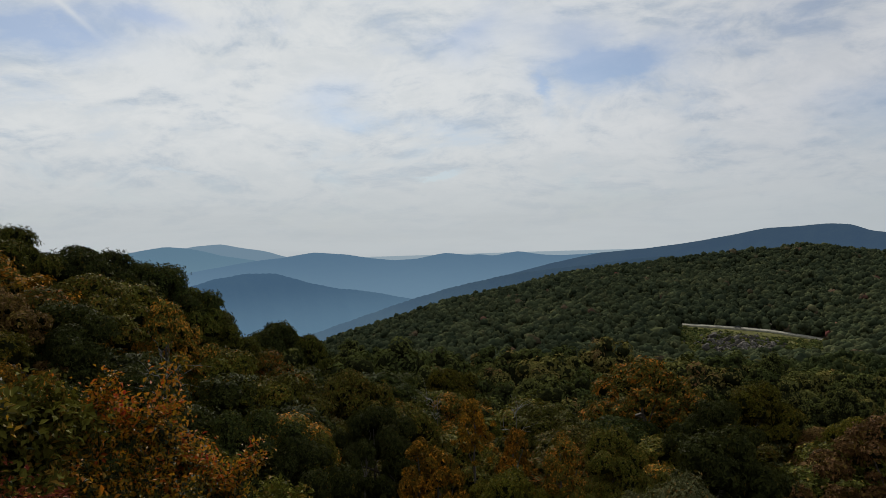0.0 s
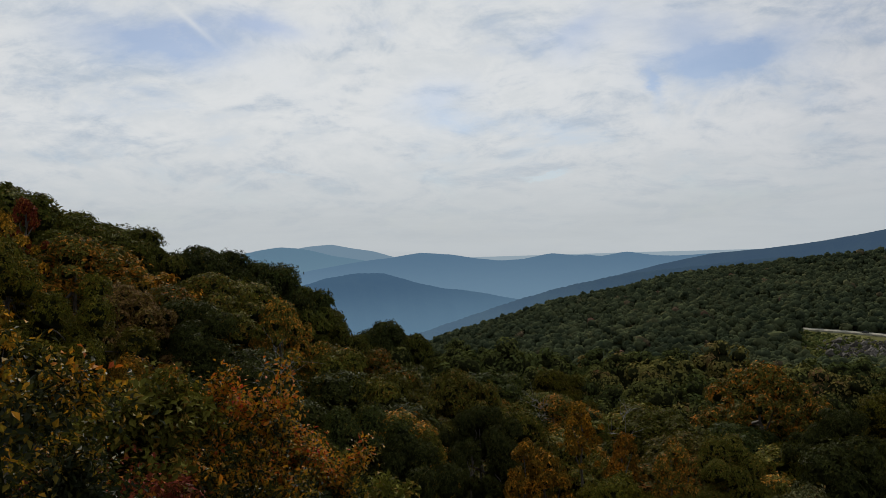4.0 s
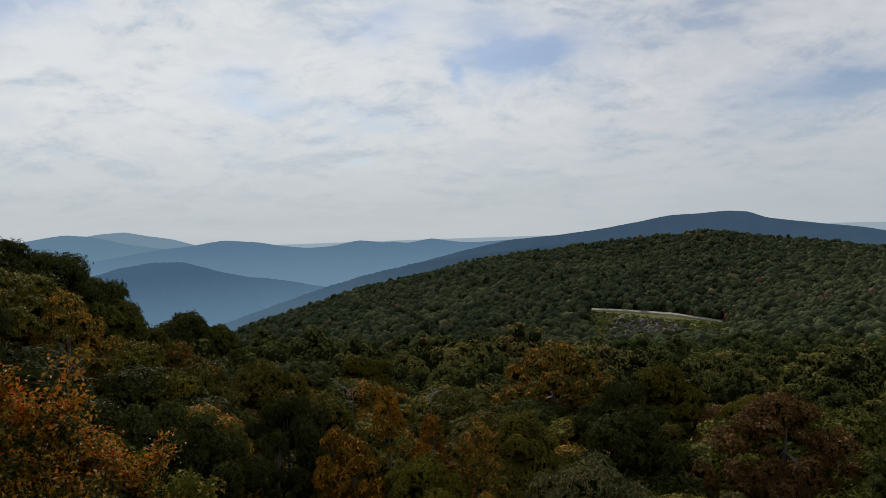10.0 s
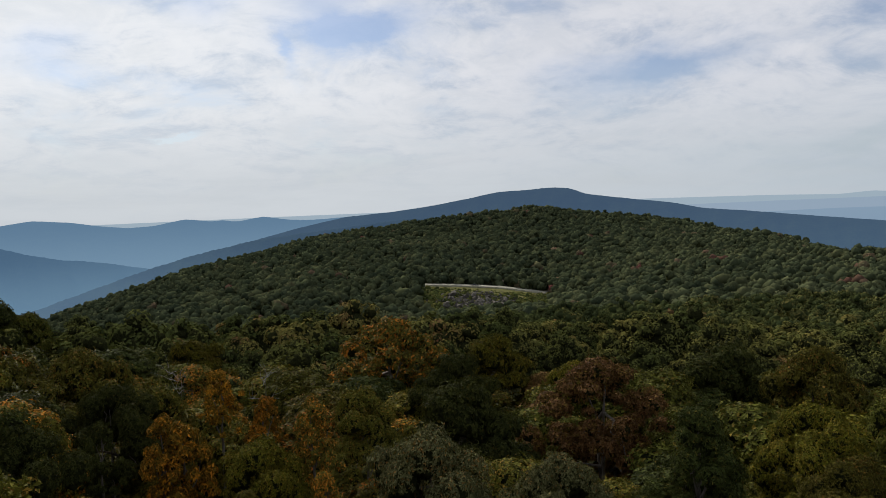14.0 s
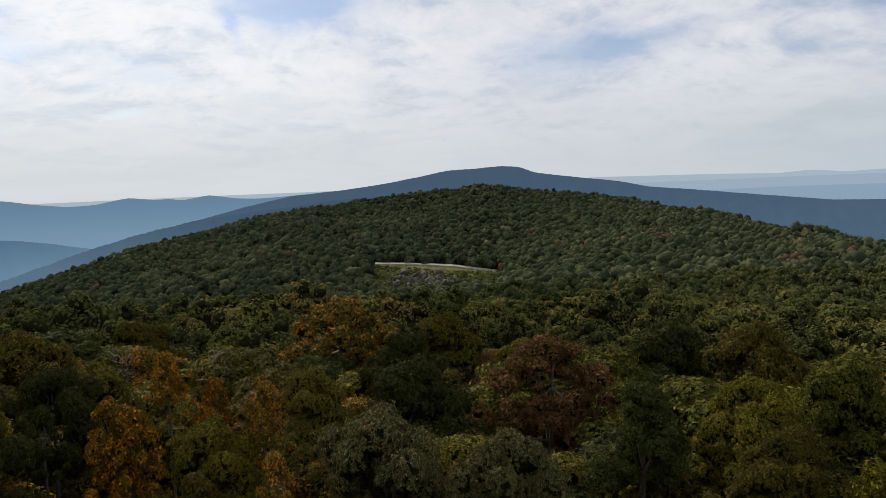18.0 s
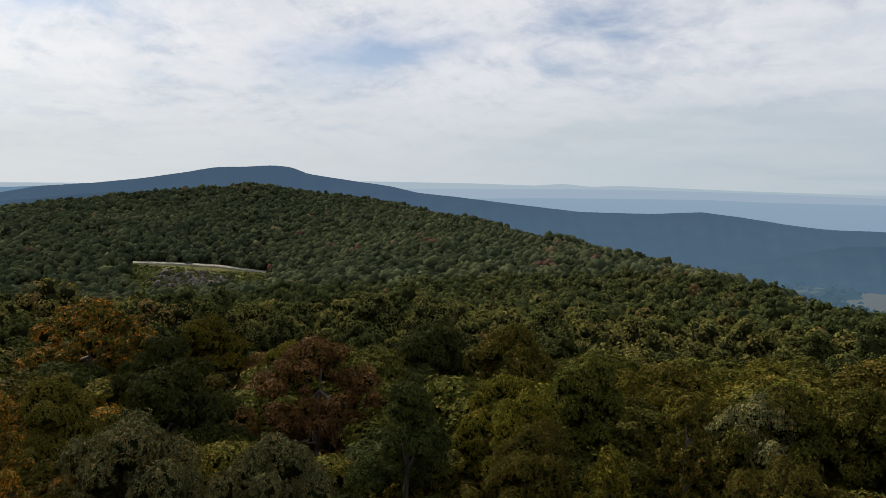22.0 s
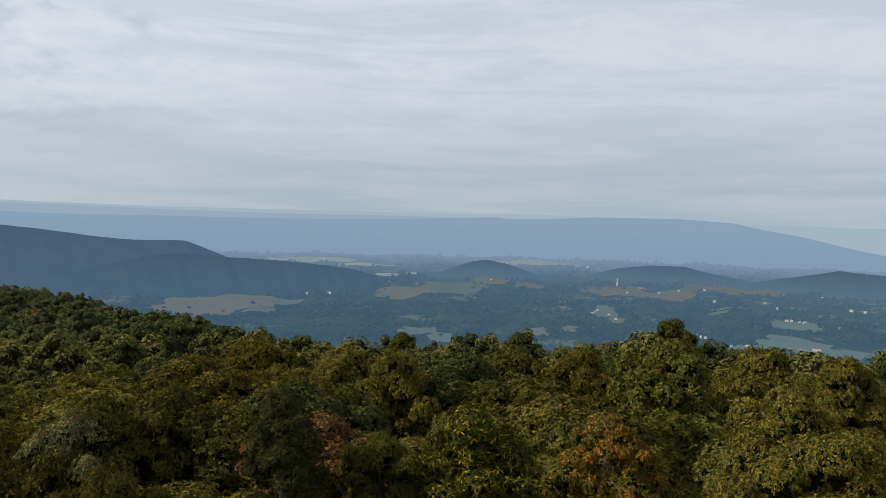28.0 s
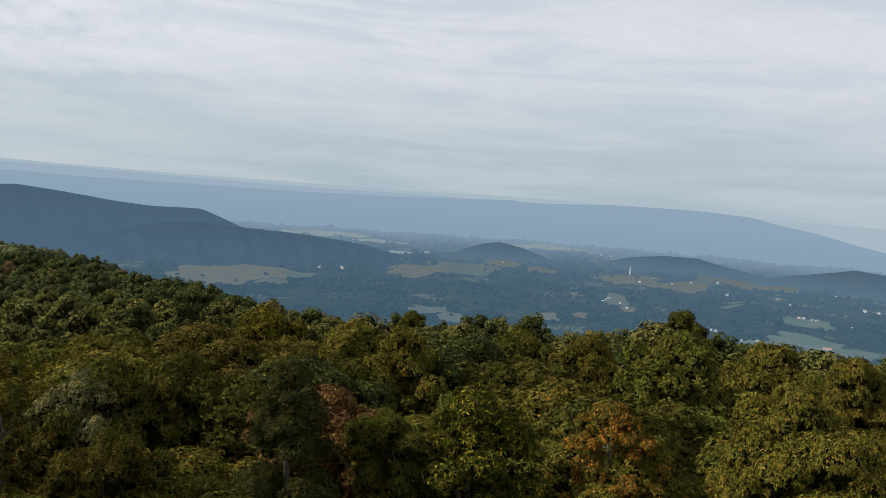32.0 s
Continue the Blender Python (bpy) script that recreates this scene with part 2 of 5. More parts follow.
def turning():
    """Leaves of one tree at every stage from green to red, with shade painted low down."""
    m, n = material("leaf_turning_shaded_below")
    geo = n.add("ShaderNodeNewGeometry")
    pos, isl = geo.outputs["Position"], geo.outputs["Random Per Island"]
    up = n.add("ShaderNodeSeparateXYZ", {0: n.add("ShaderNodeTexCoord").outputs["Object"]}).outputs[2]
    f = n.math("ADD", n.math("MULTIPLY", isl, 0.42), n.math("MULTIPLY", n.noise(pos, 1.4, 3, 0.6), 0.75))
    # shade put into the colour: dark low leaves, bright turned ones at the top
    f = n.math("ADD", f, n.span(up, 1.2, 4.4, -0.28, 0.11))
    f = n.math("ADD", f, n.span(n.add("ShaderNodeObjectInfo").outputs["Random"], 0.0, 1.0, -0.01, 0.07))
    col = n.ramp(f, [(0.40, (0.012, 0.016, 0.004)), (0.54, (0.038, 0.038, 0.007)), (0.63, (0.150, 0.104, 0.009)), (0.73, (0.370, 0.175, 0.010)), (0.85, (0.370, 0.092, 0.008)), (0.96, (0.260, 0.024, 0.013))])
    p = principled(n, col, 0.6, specular=0.15)
    t = n.add("ShaderNodeBsdfTranslucent", {0: col}).outputs[0]
    finish(n, n.add("ShaderNodeMixShader", {0: 0.32, 1: p, 2: t}).outputs[0])
    return m


TURNING_SHADED = turning()


def bark():
    m, n = material("bark")
    pos = n.add("ShaderNodeTexCoord").outputs["Object"]
    st = n.add("ShaderNodeMapping", {0: pos, 3: (9.0, 9.0, 1.6)}).outputs[0]
    f = n.noise(st, 2.2, 6, 0.65)
    col = n.ramp(f, [(0.3, (0.035, 0.028, 0.022)), (0.55, (0.10, 0.085, 0.07)), (0.75, (0.17, 0.155, 0.135))])
    finish(n, principled(n, col, 0.9, f, 0.6, 0.03))
    return m


BARK = bark()


def grey_wood():
    m, n = material("dead_wood")
    f = n.noise(n.add("ShaderNodeTexCoord").outputs["Object"], 6.0, 5, 0.6)
    finish(n, principled(n, n.ramp(f, [(0.3, (0.12, 0.11, 0.10)), (0.7, (0.27, 0.255, 0.235))]), 0.85, f, 0.4, 0.01))
    return m


DEADWOOD = grey_wood()


# near-black: thin twigs, and the shade inside crowns put into the colour
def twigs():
    m, n = material("twigs_and_crown_shade")
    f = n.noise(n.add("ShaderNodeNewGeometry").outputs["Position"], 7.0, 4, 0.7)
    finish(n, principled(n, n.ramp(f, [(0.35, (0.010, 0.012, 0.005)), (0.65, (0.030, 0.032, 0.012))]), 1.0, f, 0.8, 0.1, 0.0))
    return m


TWIGS_AND_SHADE = twigs()


def soil():
    m, n = material("forest_floor")
    pos = n.add("ShaderNodeNewGeometry").outputs["Position"]
    a, b = n.noise(pos, 0.25, 5), n.noise(pos, 3.5, 6, 0.65)
    col = n.ramp(n.math("ADD", n.math("MULTIPLY", a, 0.5), n.math("MULTIPLY", b, 0.5)),
                 [(0.35, (0.016, 0.014, 0.008)), (0.5, (0.032, 0.027, 0.014)), (0.65, (0.050, 0.044, 0.020))])
    finish(n, principled(n, col, 0.95, b, 0.6, 0.1))
    return m


SOIL = soil()


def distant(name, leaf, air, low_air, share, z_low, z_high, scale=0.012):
    """Far-off woods with the air's haze mixed in as emission, thicker towards the valley."""
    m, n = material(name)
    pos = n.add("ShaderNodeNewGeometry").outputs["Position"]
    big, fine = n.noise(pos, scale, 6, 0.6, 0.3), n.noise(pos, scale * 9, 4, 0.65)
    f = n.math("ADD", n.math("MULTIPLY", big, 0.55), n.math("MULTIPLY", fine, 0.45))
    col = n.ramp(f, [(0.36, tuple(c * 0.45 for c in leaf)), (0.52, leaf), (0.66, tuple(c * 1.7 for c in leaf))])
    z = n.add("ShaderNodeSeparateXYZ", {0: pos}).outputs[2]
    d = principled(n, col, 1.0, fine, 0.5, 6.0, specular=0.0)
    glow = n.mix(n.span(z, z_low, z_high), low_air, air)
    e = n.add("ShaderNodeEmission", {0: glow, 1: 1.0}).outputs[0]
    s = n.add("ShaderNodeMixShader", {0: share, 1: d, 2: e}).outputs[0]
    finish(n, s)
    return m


# ---- the lie of the land ----
RANGE = [7.0, 12.0, 20.0, 35.0, 50.0, 95.0, 200.0, 350.0, 500.0, 600.0, 850.0, 1000.0, 1300.0]
# height of the canopy over the overlook's horizon in degrees, by heading, at these ranges
LAND = {
    -180: [-14, -12, -10, -8, -7, -6, -6, -6, -6, -6, -6, -6, -7],
    -75: [-14, -9, -3, 4, 3, -5, -13, -16, -14.8, -14, -12, -12, -12],
    -52: [-15, -9, -4, 3.4, 3, -6, -14, -17, -15.2, -14, -12, -12, -12],
    -46: [-18, -12, -7, -0.6, 0.7, -8, -15, -17, -15.2, -14, -12, -12, -13],
    -38: [-24, -17, -11, -4.2, -1.3, -8, -15, -17, -15.2, -14, -12, -12, -13],
    -34: [-26, -20, -14, -7.4, -4, -7, -15, -17, -15.2, -14, -11.5, -12, -13],
    -31: [-27, -22, -16, -9, -6.6, -6.2, -14, -16, -14.2, -13, -11, -11, -12],
    -25: [-32, -26, -20, -12.5, -9.5, -6.9, -12, -14, -11, -9, -6.2, -6.6, -9],
    -16: [-34, -28, -22, -14.5, -11.3, -7.7, -10, -12, -8.7, -6.5, -3.6, -4, -7],
    -8: [-35, -29, -22, -15, -11.8, -7.7, -9.2, -10.5, -7.2, -5, -2.4, -1.95, -4],
    0: [-35, -30, -22.5, -15.5, -12, -8, -8.9, -8.6, -7.6, -4.95, -2.5, -0.98, -3],
    8: [-35, -30, -22.5, -15.8, -12.3, -8.6, -8.3, -7.7, -7.4, -5.8, -2, -0.3, -3],
    18: [-35, -30, -22.5, -15.8, -12.3, -9.1, -8.1, -7, -5.38, -4.3, -2.3, -1.55, -4],
    24: [-35, -30, -22.5, -15.8, -12.3, -9.3, -8.1, -6.7, -5.2, -4.0, -2.62, -3.2, -6],
    30: [-35, -30, -22.5, -15.8, -12.2, -9.4, -8.1, -6.3, -4.77, -3.75, -4.6, -5.6, -8],
    35: [-35, -30, -22.5, -15.7, -12.2, -9.5, -8.2, -6.1, -4.95, -5.2, -6.5, -7.5, -9.5],
    40: [-35, -29, -22, -15.6, -12.2, -9.6, -8.3, -5.8, -6.16, -6.4, -8, -9, -11],
    45: [-35, -29, -22, -15.6, -12.2, -9.7, -8.2, -6.85, -8, -9, -10, -10.5, -12],
    50: [-35, -29, -22, -15.5, -12.2, -9.8, -8, -9.5, -10.4, -11, -12, -12, -12.5],
    54: [-35, -29, -21.8, -15.3, -12.1, -9.9, -9.1, -12, -13, -13.5, -13.5, -13.5, -13],
    58: [-35, -29, -21.5, -15.2, -12, -10, -11.5, -14, -14.6, -15, -15, -14.5, -13.5],
    64: [-35, -29, -21.5, -15.2, -12, -10.3, -13, -16, -16.6, -17, -16, -15, -13.5],
    75: [-35, -29, -21, -15, -11.8, -9.6, -13, -16, -16.6, -17, -16, -15, -13.5],
    90: [-34, -28, -20, -14.5, -11.5, -9.4, -13, -16, -16.6, -17, -16, -15, -13.5],
    105: [-33, -27, -19, -14, -11.2, -9.2, -13, -16, -16.6, -17, -16, -15, -13.5],
    180: [-14, -12, -10, -8, -7, -6, -6, -6, -6, -6, -6, -6, -7],
}
FLOOR = -262.0
_az = np.array(sorted(LAND), float)
_tab = np.array([LAND[k] for k in sorted(LAND)], float)
_lr = np.log(np.array(RANGE))


def canopy(az, r):
    """Height of the tree tops at a heading in degrees and a range in metres (arrays)."""
    az, r = np.asarray(az, float), np.asarray(r, float)
    i = np.clip(np.searchsorted(_az, az) - 1, 0, len(_az) - 2)
    f = np.clip((az - _az[i]) / (_az[i + 1] - _az[i]), 0, 1)
    x = np.log(np.maximum(r, 0.5))
    j = np.clip(np.searchsorted(_lr, x) - 1, 0, len(_lr) - 2)
    g = np.clip((x - _lr[j]) / (_lr[j + 1] - _lr[j]), 0, 1)
    g = g * g * (3 - 2 * g) * 0.5 + g * 0.5
    e = (_tab[i, j] * (1 - f) + _tab[i + 1, j] * f) * (1 - g) + (_tab[i, j + 1] * (1 - f) + _tab[i + 1, j + 1] * f) * g
    return r * np.tan(np.radians(e))


def tree_height(r):
    return np.interp(r, [5, 12, 30, 60, 200, 450], [3.0, 3.8, 5.6, 6.2, 7.0, 9.5])


def ground_z(az, r):
    """The ground under the trees, which falls to the valley floor past the hill."""
    r = np.asarray(r, float)
    z = canopy(az, r) - tree_height(r)
    near = np.clip((r - 2.5) / 8.0, 0, 1)
    z = np.where(r < 10.5, -1.7 * (1 - near) + z * near, z)
    far = np.clip((r - 1150) / 500, 0, 1)
    far = far * far * (3 - 2 * far)
    return np.maximum(z * (1 - far) + FLOOR * far, FLOOR)


def swell(az, r):
    """Low swells of the valley floor."""
    return (3.6 * np.sin(az * 0.9 + r * 0.004) + 2.4 * np.sin(az * 2.3 - r * 0.007)) * np.clip((r - 1400) / 400, 0, 1)


def mesh_from(name, verts, faces, mats, tone=None, slots=None, smooth=False):
    """A mesh from arrays; faces is an array of triangles or of quads."""
    me = bpy.data.meshes.new(name)
    verts, faces = np.asarray(verts, np.float32), np.asarray(faces, np.int32)
    k = faces.shape[1]
    me.vertices.add(len(verts))
    me.vertices.foreach_set("co", verts.ravel())
    me.loops.add(faces.size)
    me.loops.foreach_set("vertex_index", faces.ravel())
    me.polygons.add(len(faces))
    me.polygons.foreach_set("loop_start", np.arange(0, faces.size, k, dtype=np.int32))
    me.polygons.foreach_set("use_smooth", np.broadcast_to(smooth, len(faces)).astype(bool))
    for m in mats:
        me.materials.append(m)
    if slots is not None:
        me.polygons.foreach_set("material_index", np.asarray(slots, np.int32))
    if tone is not None:
        me.attributes.new("tone", "FLOAT", "POINT").data.foreach_set("value", np.asarray(tone, np.float32))
    me.update(calc_edges=True)
    return me


def grid_faces(rows, cols, wrap=False):
    i, j = np.meshgrid(np.arange(rows - 1), np.arange(cols if wrap else cols - 1), indexing="ij")
    i, j = i.ravel(), j.ravel()
    k = (j + 1) % cols
    return np.stack([i * cols + j, i * cols + k, (i + 1) * cols + k, (i + 1) * cols + j], 1)


def place(az, r, z):
    a = np.radians(az)
    return np.stack([np.sin(a) * r, np.cos(a) * r, np.broadcast_to(z, np.shape(a))], -1)


def valley_floor():
    """Woods and small clearings on the valley floor; haze is mixed in as emission, more with the distance."""
    m, n = material("valley_floor")
    pos = n.add("ShaderNodeNewGeometry").outputs["Position"]
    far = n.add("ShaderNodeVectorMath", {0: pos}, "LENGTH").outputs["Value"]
    big, fine = n.noise(pos, 0.006, 5, 0.6), n.noise(pos, 0.05, 5, 0.7)
    f = n.math("ADD", n.math("MULTIPLY", big, 0.4), n.math("MULTIPLY", fine, 0.6))
    col = n.ramp(f, [(0.36, (0.014, 0.022, 0.014)), (0.5, (0.040, 0.056, 0.028)), (0.64, (0.10, 0.115, 0.06))])
    open_land = n.math("MULTIPLY", n.span(n.noise(pos, 0.0075, 4, 0.55, 0.5), 0.60, 0.64), n.span(fine, 0.30, 0.44))
    col = n.mix(open_land, col, (0.20, 0.21, 0.12))
    d = principled(n, col, 1.0, specular=0.0)
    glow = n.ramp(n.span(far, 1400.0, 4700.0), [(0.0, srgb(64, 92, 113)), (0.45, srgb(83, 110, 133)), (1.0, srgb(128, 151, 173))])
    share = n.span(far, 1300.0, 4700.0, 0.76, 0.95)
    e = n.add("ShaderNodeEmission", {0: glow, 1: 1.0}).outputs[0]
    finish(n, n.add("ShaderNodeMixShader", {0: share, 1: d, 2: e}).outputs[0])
    return m


VALLEY = valley_floor()


def make_ground():
    """One sheet from the overlook to the horizon."""
    r = np.concatenate([[0.02, 1.0], np.geomspace(2.5, 440, 90), np.linspace(450, 640, 32), np.linspace(660, 1150, 22), np.linspace(1190, 4880, 70)])
    az = np.linspace(-180, 180, 541)[:-1]
    A, Rr = np.meshgrid(az, r)
    Z = ground_z(A, Rr)
    Z = Z + swell(A, Rr)
    v = place(A.ravel(), Rr.ravel(), Z.ravel())
    f = grid_faces(len(r), len(az), True)
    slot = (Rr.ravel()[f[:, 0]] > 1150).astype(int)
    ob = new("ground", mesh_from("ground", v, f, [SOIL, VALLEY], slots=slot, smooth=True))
    tagged(ob, "wooded mountainside falling from the overlook into a hazy valley", "ground", kind="structure")


make_ground()


def mountain(name, label, knots, reach, mat, foot=FLOOR - 40, spread=900.0, rough=1.0, seed=0, step=0.12):
    """A wooded ridge: its crest's heading and height in degrees, the ranges of its two ends, and the width of its flank."""
    kx, ky = np.array(knots).T
    az = np.arange(kx[0], kx[-1] + step, step)
    el = np.interp(az, kx, ky)
    w = np.exp(-0.5 * (np.arange(-12, 13) / 1.8) ** 2)
    el = np.convolve(np.pad(el, 12, mode="edge"), w / w.sum(), "valid")
    r0 = np.interp(az, [kx[0], (kx[0] + kx[-1]) / 2, kx[-1]], reach)
    crest = r0 * np.tan(np.radians(el))
    rng = np.random.RandomState(seed)
    us = np.concatenate([np.linspace(-1, -0.06, 22), [-0.03, 0.0, 0.03], np.linspace(0.1, 0.5, 4)])
    U, A = np.meshgrid(us, az, indexing="ij")
    ph = rng.rand(8) * 6.28
    wav = sum(np.sin(A * k + ph[i] + U * (3.0 + i)) / (1 + 0.5 * i) for i, k in enumerate((1.1, 2.3, 3.7, 5.6)))
    fl = np.abs(U)
    drop = np.where(U < 0, fl ** 1.15, (fl * 2) ** 1.4)
    top = crest[None, :]
    Z = top - (top - foot) * drop + rough * 0.05 * (top - foot) * wav * (6.0 * fl * np.clip(1 - fl, 0, 1) ** 2.2) * (U < 0)
    jag = 0.45 * (rng.rand(len(az)) * 1.6 + 2.4 * np.sin(az * 5.1 + ph[6]) * np.sin(az * 8.3 + ph[7])) * rough
    Z = Z + np.where(np.abs(U) < 0.05, jag[None, :], 0)
    Rr = np.minimum(r0[None, :] + U * spread, 4940)
    v = place(A.ravel(), Rr.ravel(), Z.ravel())
    ob = new(name, mesh_from(name, v, grid_faces(len(us), len(az)), [mat], smooth=True))
    return tagged(ob, label, "mountain", kind="structure")


# a ridge's haze colours, high and low, for the emission mix
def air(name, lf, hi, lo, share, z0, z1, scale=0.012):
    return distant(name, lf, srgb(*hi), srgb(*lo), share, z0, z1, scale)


WOOD = (0.035, 0.048, 0.022)
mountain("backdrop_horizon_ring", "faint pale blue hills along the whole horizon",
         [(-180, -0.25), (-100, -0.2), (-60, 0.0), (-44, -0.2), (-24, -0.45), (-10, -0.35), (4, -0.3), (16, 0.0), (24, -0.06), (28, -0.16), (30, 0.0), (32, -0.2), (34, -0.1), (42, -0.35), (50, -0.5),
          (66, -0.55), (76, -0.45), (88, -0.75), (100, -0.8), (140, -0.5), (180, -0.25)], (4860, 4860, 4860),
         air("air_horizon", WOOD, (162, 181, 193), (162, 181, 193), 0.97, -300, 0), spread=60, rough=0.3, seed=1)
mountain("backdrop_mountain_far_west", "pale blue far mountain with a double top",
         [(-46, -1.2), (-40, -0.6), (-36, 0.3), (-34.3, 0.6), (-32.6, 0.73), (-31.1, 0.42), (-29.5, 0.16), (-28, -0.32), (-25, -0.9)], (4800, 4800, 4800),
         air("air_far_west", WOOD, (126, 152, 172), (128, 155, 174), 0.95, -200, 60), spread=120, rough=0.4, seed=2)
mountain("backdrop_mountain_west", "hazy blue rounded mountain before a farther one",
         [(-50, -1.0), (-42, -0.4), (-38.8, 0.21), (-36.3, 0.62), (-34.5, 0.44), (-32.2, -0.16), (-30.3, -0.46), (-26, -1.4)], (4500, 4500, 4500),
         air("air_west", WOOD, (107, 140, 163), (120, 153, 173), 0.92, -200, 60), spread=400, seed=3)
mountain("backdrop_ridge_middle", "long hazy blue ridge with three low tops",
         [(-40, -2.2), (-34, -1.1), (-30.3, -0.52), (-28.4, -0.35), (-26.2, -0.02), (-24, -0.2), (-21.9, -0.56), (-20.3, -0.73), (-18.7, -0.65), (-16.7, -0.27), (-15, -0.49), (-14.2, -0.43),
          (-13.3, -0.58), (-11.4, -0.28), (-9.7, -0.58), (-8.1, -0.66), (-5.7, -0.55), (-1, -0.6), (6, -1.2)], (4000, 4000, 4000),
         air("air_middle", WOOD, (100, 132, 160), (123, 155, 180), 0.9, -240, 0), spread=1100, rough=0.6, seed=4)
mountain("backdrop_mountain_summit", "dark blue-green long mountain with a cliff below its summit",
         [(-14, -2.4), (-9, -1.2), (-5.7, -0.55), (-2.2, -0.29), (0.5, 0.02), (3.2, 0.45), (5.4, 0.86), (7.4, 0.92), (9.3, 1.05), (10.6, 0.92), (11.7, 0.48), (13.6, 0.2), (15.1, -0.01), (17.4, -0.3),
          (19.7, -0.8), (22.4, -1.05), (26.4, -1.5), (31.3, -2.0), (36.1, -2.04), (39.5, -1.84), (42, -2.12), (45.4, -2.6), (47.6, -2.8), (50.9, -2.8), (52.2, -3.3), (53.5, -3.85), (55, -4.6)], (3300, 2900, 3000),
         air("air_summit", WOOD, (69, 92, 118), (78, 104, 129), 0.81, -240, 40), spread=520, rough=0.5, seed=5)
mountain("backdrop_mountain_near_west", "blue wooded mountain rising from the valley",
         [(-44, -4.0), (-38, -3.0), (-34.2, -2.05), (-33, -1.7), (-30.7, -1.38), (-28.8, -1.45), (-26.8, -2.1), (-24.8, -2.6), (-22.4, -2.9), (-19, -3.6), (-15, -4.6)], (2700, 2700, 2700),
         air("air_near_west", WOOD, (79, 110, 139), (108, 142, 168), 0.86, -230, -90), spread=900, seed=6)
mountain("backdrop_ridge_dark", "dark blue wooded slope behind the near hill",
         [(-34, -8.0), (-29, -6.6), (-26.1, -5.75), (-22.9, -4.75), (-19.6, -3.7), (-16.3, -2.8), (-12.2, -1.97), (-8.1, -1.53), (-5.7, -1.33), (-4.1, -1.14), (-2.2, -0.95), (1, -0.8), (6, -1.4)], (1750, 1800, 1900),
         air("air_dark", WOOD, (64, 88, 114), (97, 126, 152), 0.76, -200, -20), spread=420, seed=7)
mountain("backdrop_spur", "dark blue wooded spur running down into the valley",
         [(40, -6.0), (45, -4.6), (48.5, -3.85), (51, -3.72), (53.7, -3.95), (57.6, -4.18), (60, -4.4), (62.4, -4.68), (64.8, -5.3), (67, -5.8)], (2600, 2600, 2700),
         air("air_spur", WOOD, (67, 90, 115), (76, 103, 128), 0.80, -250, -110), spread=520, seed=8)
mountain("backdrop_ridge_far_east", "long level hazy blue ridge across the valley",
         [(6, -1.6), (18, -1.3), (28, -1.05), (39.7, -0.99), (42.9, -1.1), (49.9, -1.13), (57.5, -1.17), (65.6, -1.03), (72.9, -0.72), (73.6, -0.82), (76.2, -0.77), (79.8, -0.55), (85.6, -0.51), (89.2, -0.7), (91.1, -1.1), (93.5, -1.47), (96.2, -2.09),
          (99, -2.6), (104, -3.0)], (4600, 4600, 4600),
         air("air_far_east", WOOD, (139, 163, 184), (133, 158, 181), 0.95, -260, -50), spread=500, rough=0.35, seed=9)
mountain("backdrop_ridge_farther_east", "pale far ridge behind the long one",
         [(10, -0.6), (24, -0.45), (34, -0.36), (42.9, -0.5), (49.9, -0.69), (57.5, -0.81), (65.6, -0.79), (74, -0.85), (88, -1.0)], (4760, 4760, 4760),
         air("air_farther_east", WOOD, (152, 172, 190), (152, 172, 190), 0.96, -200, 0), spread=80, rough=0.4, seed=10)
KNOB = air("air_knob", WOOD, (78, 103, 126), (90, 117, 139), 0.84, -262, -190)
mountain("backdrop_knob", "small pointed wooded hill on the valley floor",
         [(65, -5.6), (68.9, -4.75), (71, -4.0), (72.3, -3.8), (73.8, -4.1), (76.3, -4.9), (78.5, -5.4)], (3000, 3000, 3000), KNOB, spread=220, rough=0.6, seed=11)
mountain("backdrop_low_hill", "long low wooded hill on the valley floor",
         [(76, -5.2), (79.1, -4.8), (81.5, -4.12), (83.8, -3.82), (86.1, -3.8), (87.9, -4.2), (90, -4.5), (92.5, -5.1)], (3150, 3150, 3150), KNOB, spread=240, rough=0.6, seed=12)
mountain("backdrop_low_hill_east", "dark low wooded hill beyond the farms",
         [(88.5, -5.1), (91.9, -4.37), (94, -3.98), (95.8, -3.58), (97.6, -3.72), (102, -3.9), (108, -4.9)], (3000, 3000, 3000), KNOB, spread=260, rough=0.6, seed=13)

# ---- trees ----


def part(name, me, parent, label=""):
    ob = new(name, me)
    ob.parent = parent
    if label:
        ob["label"] = label
    return ob


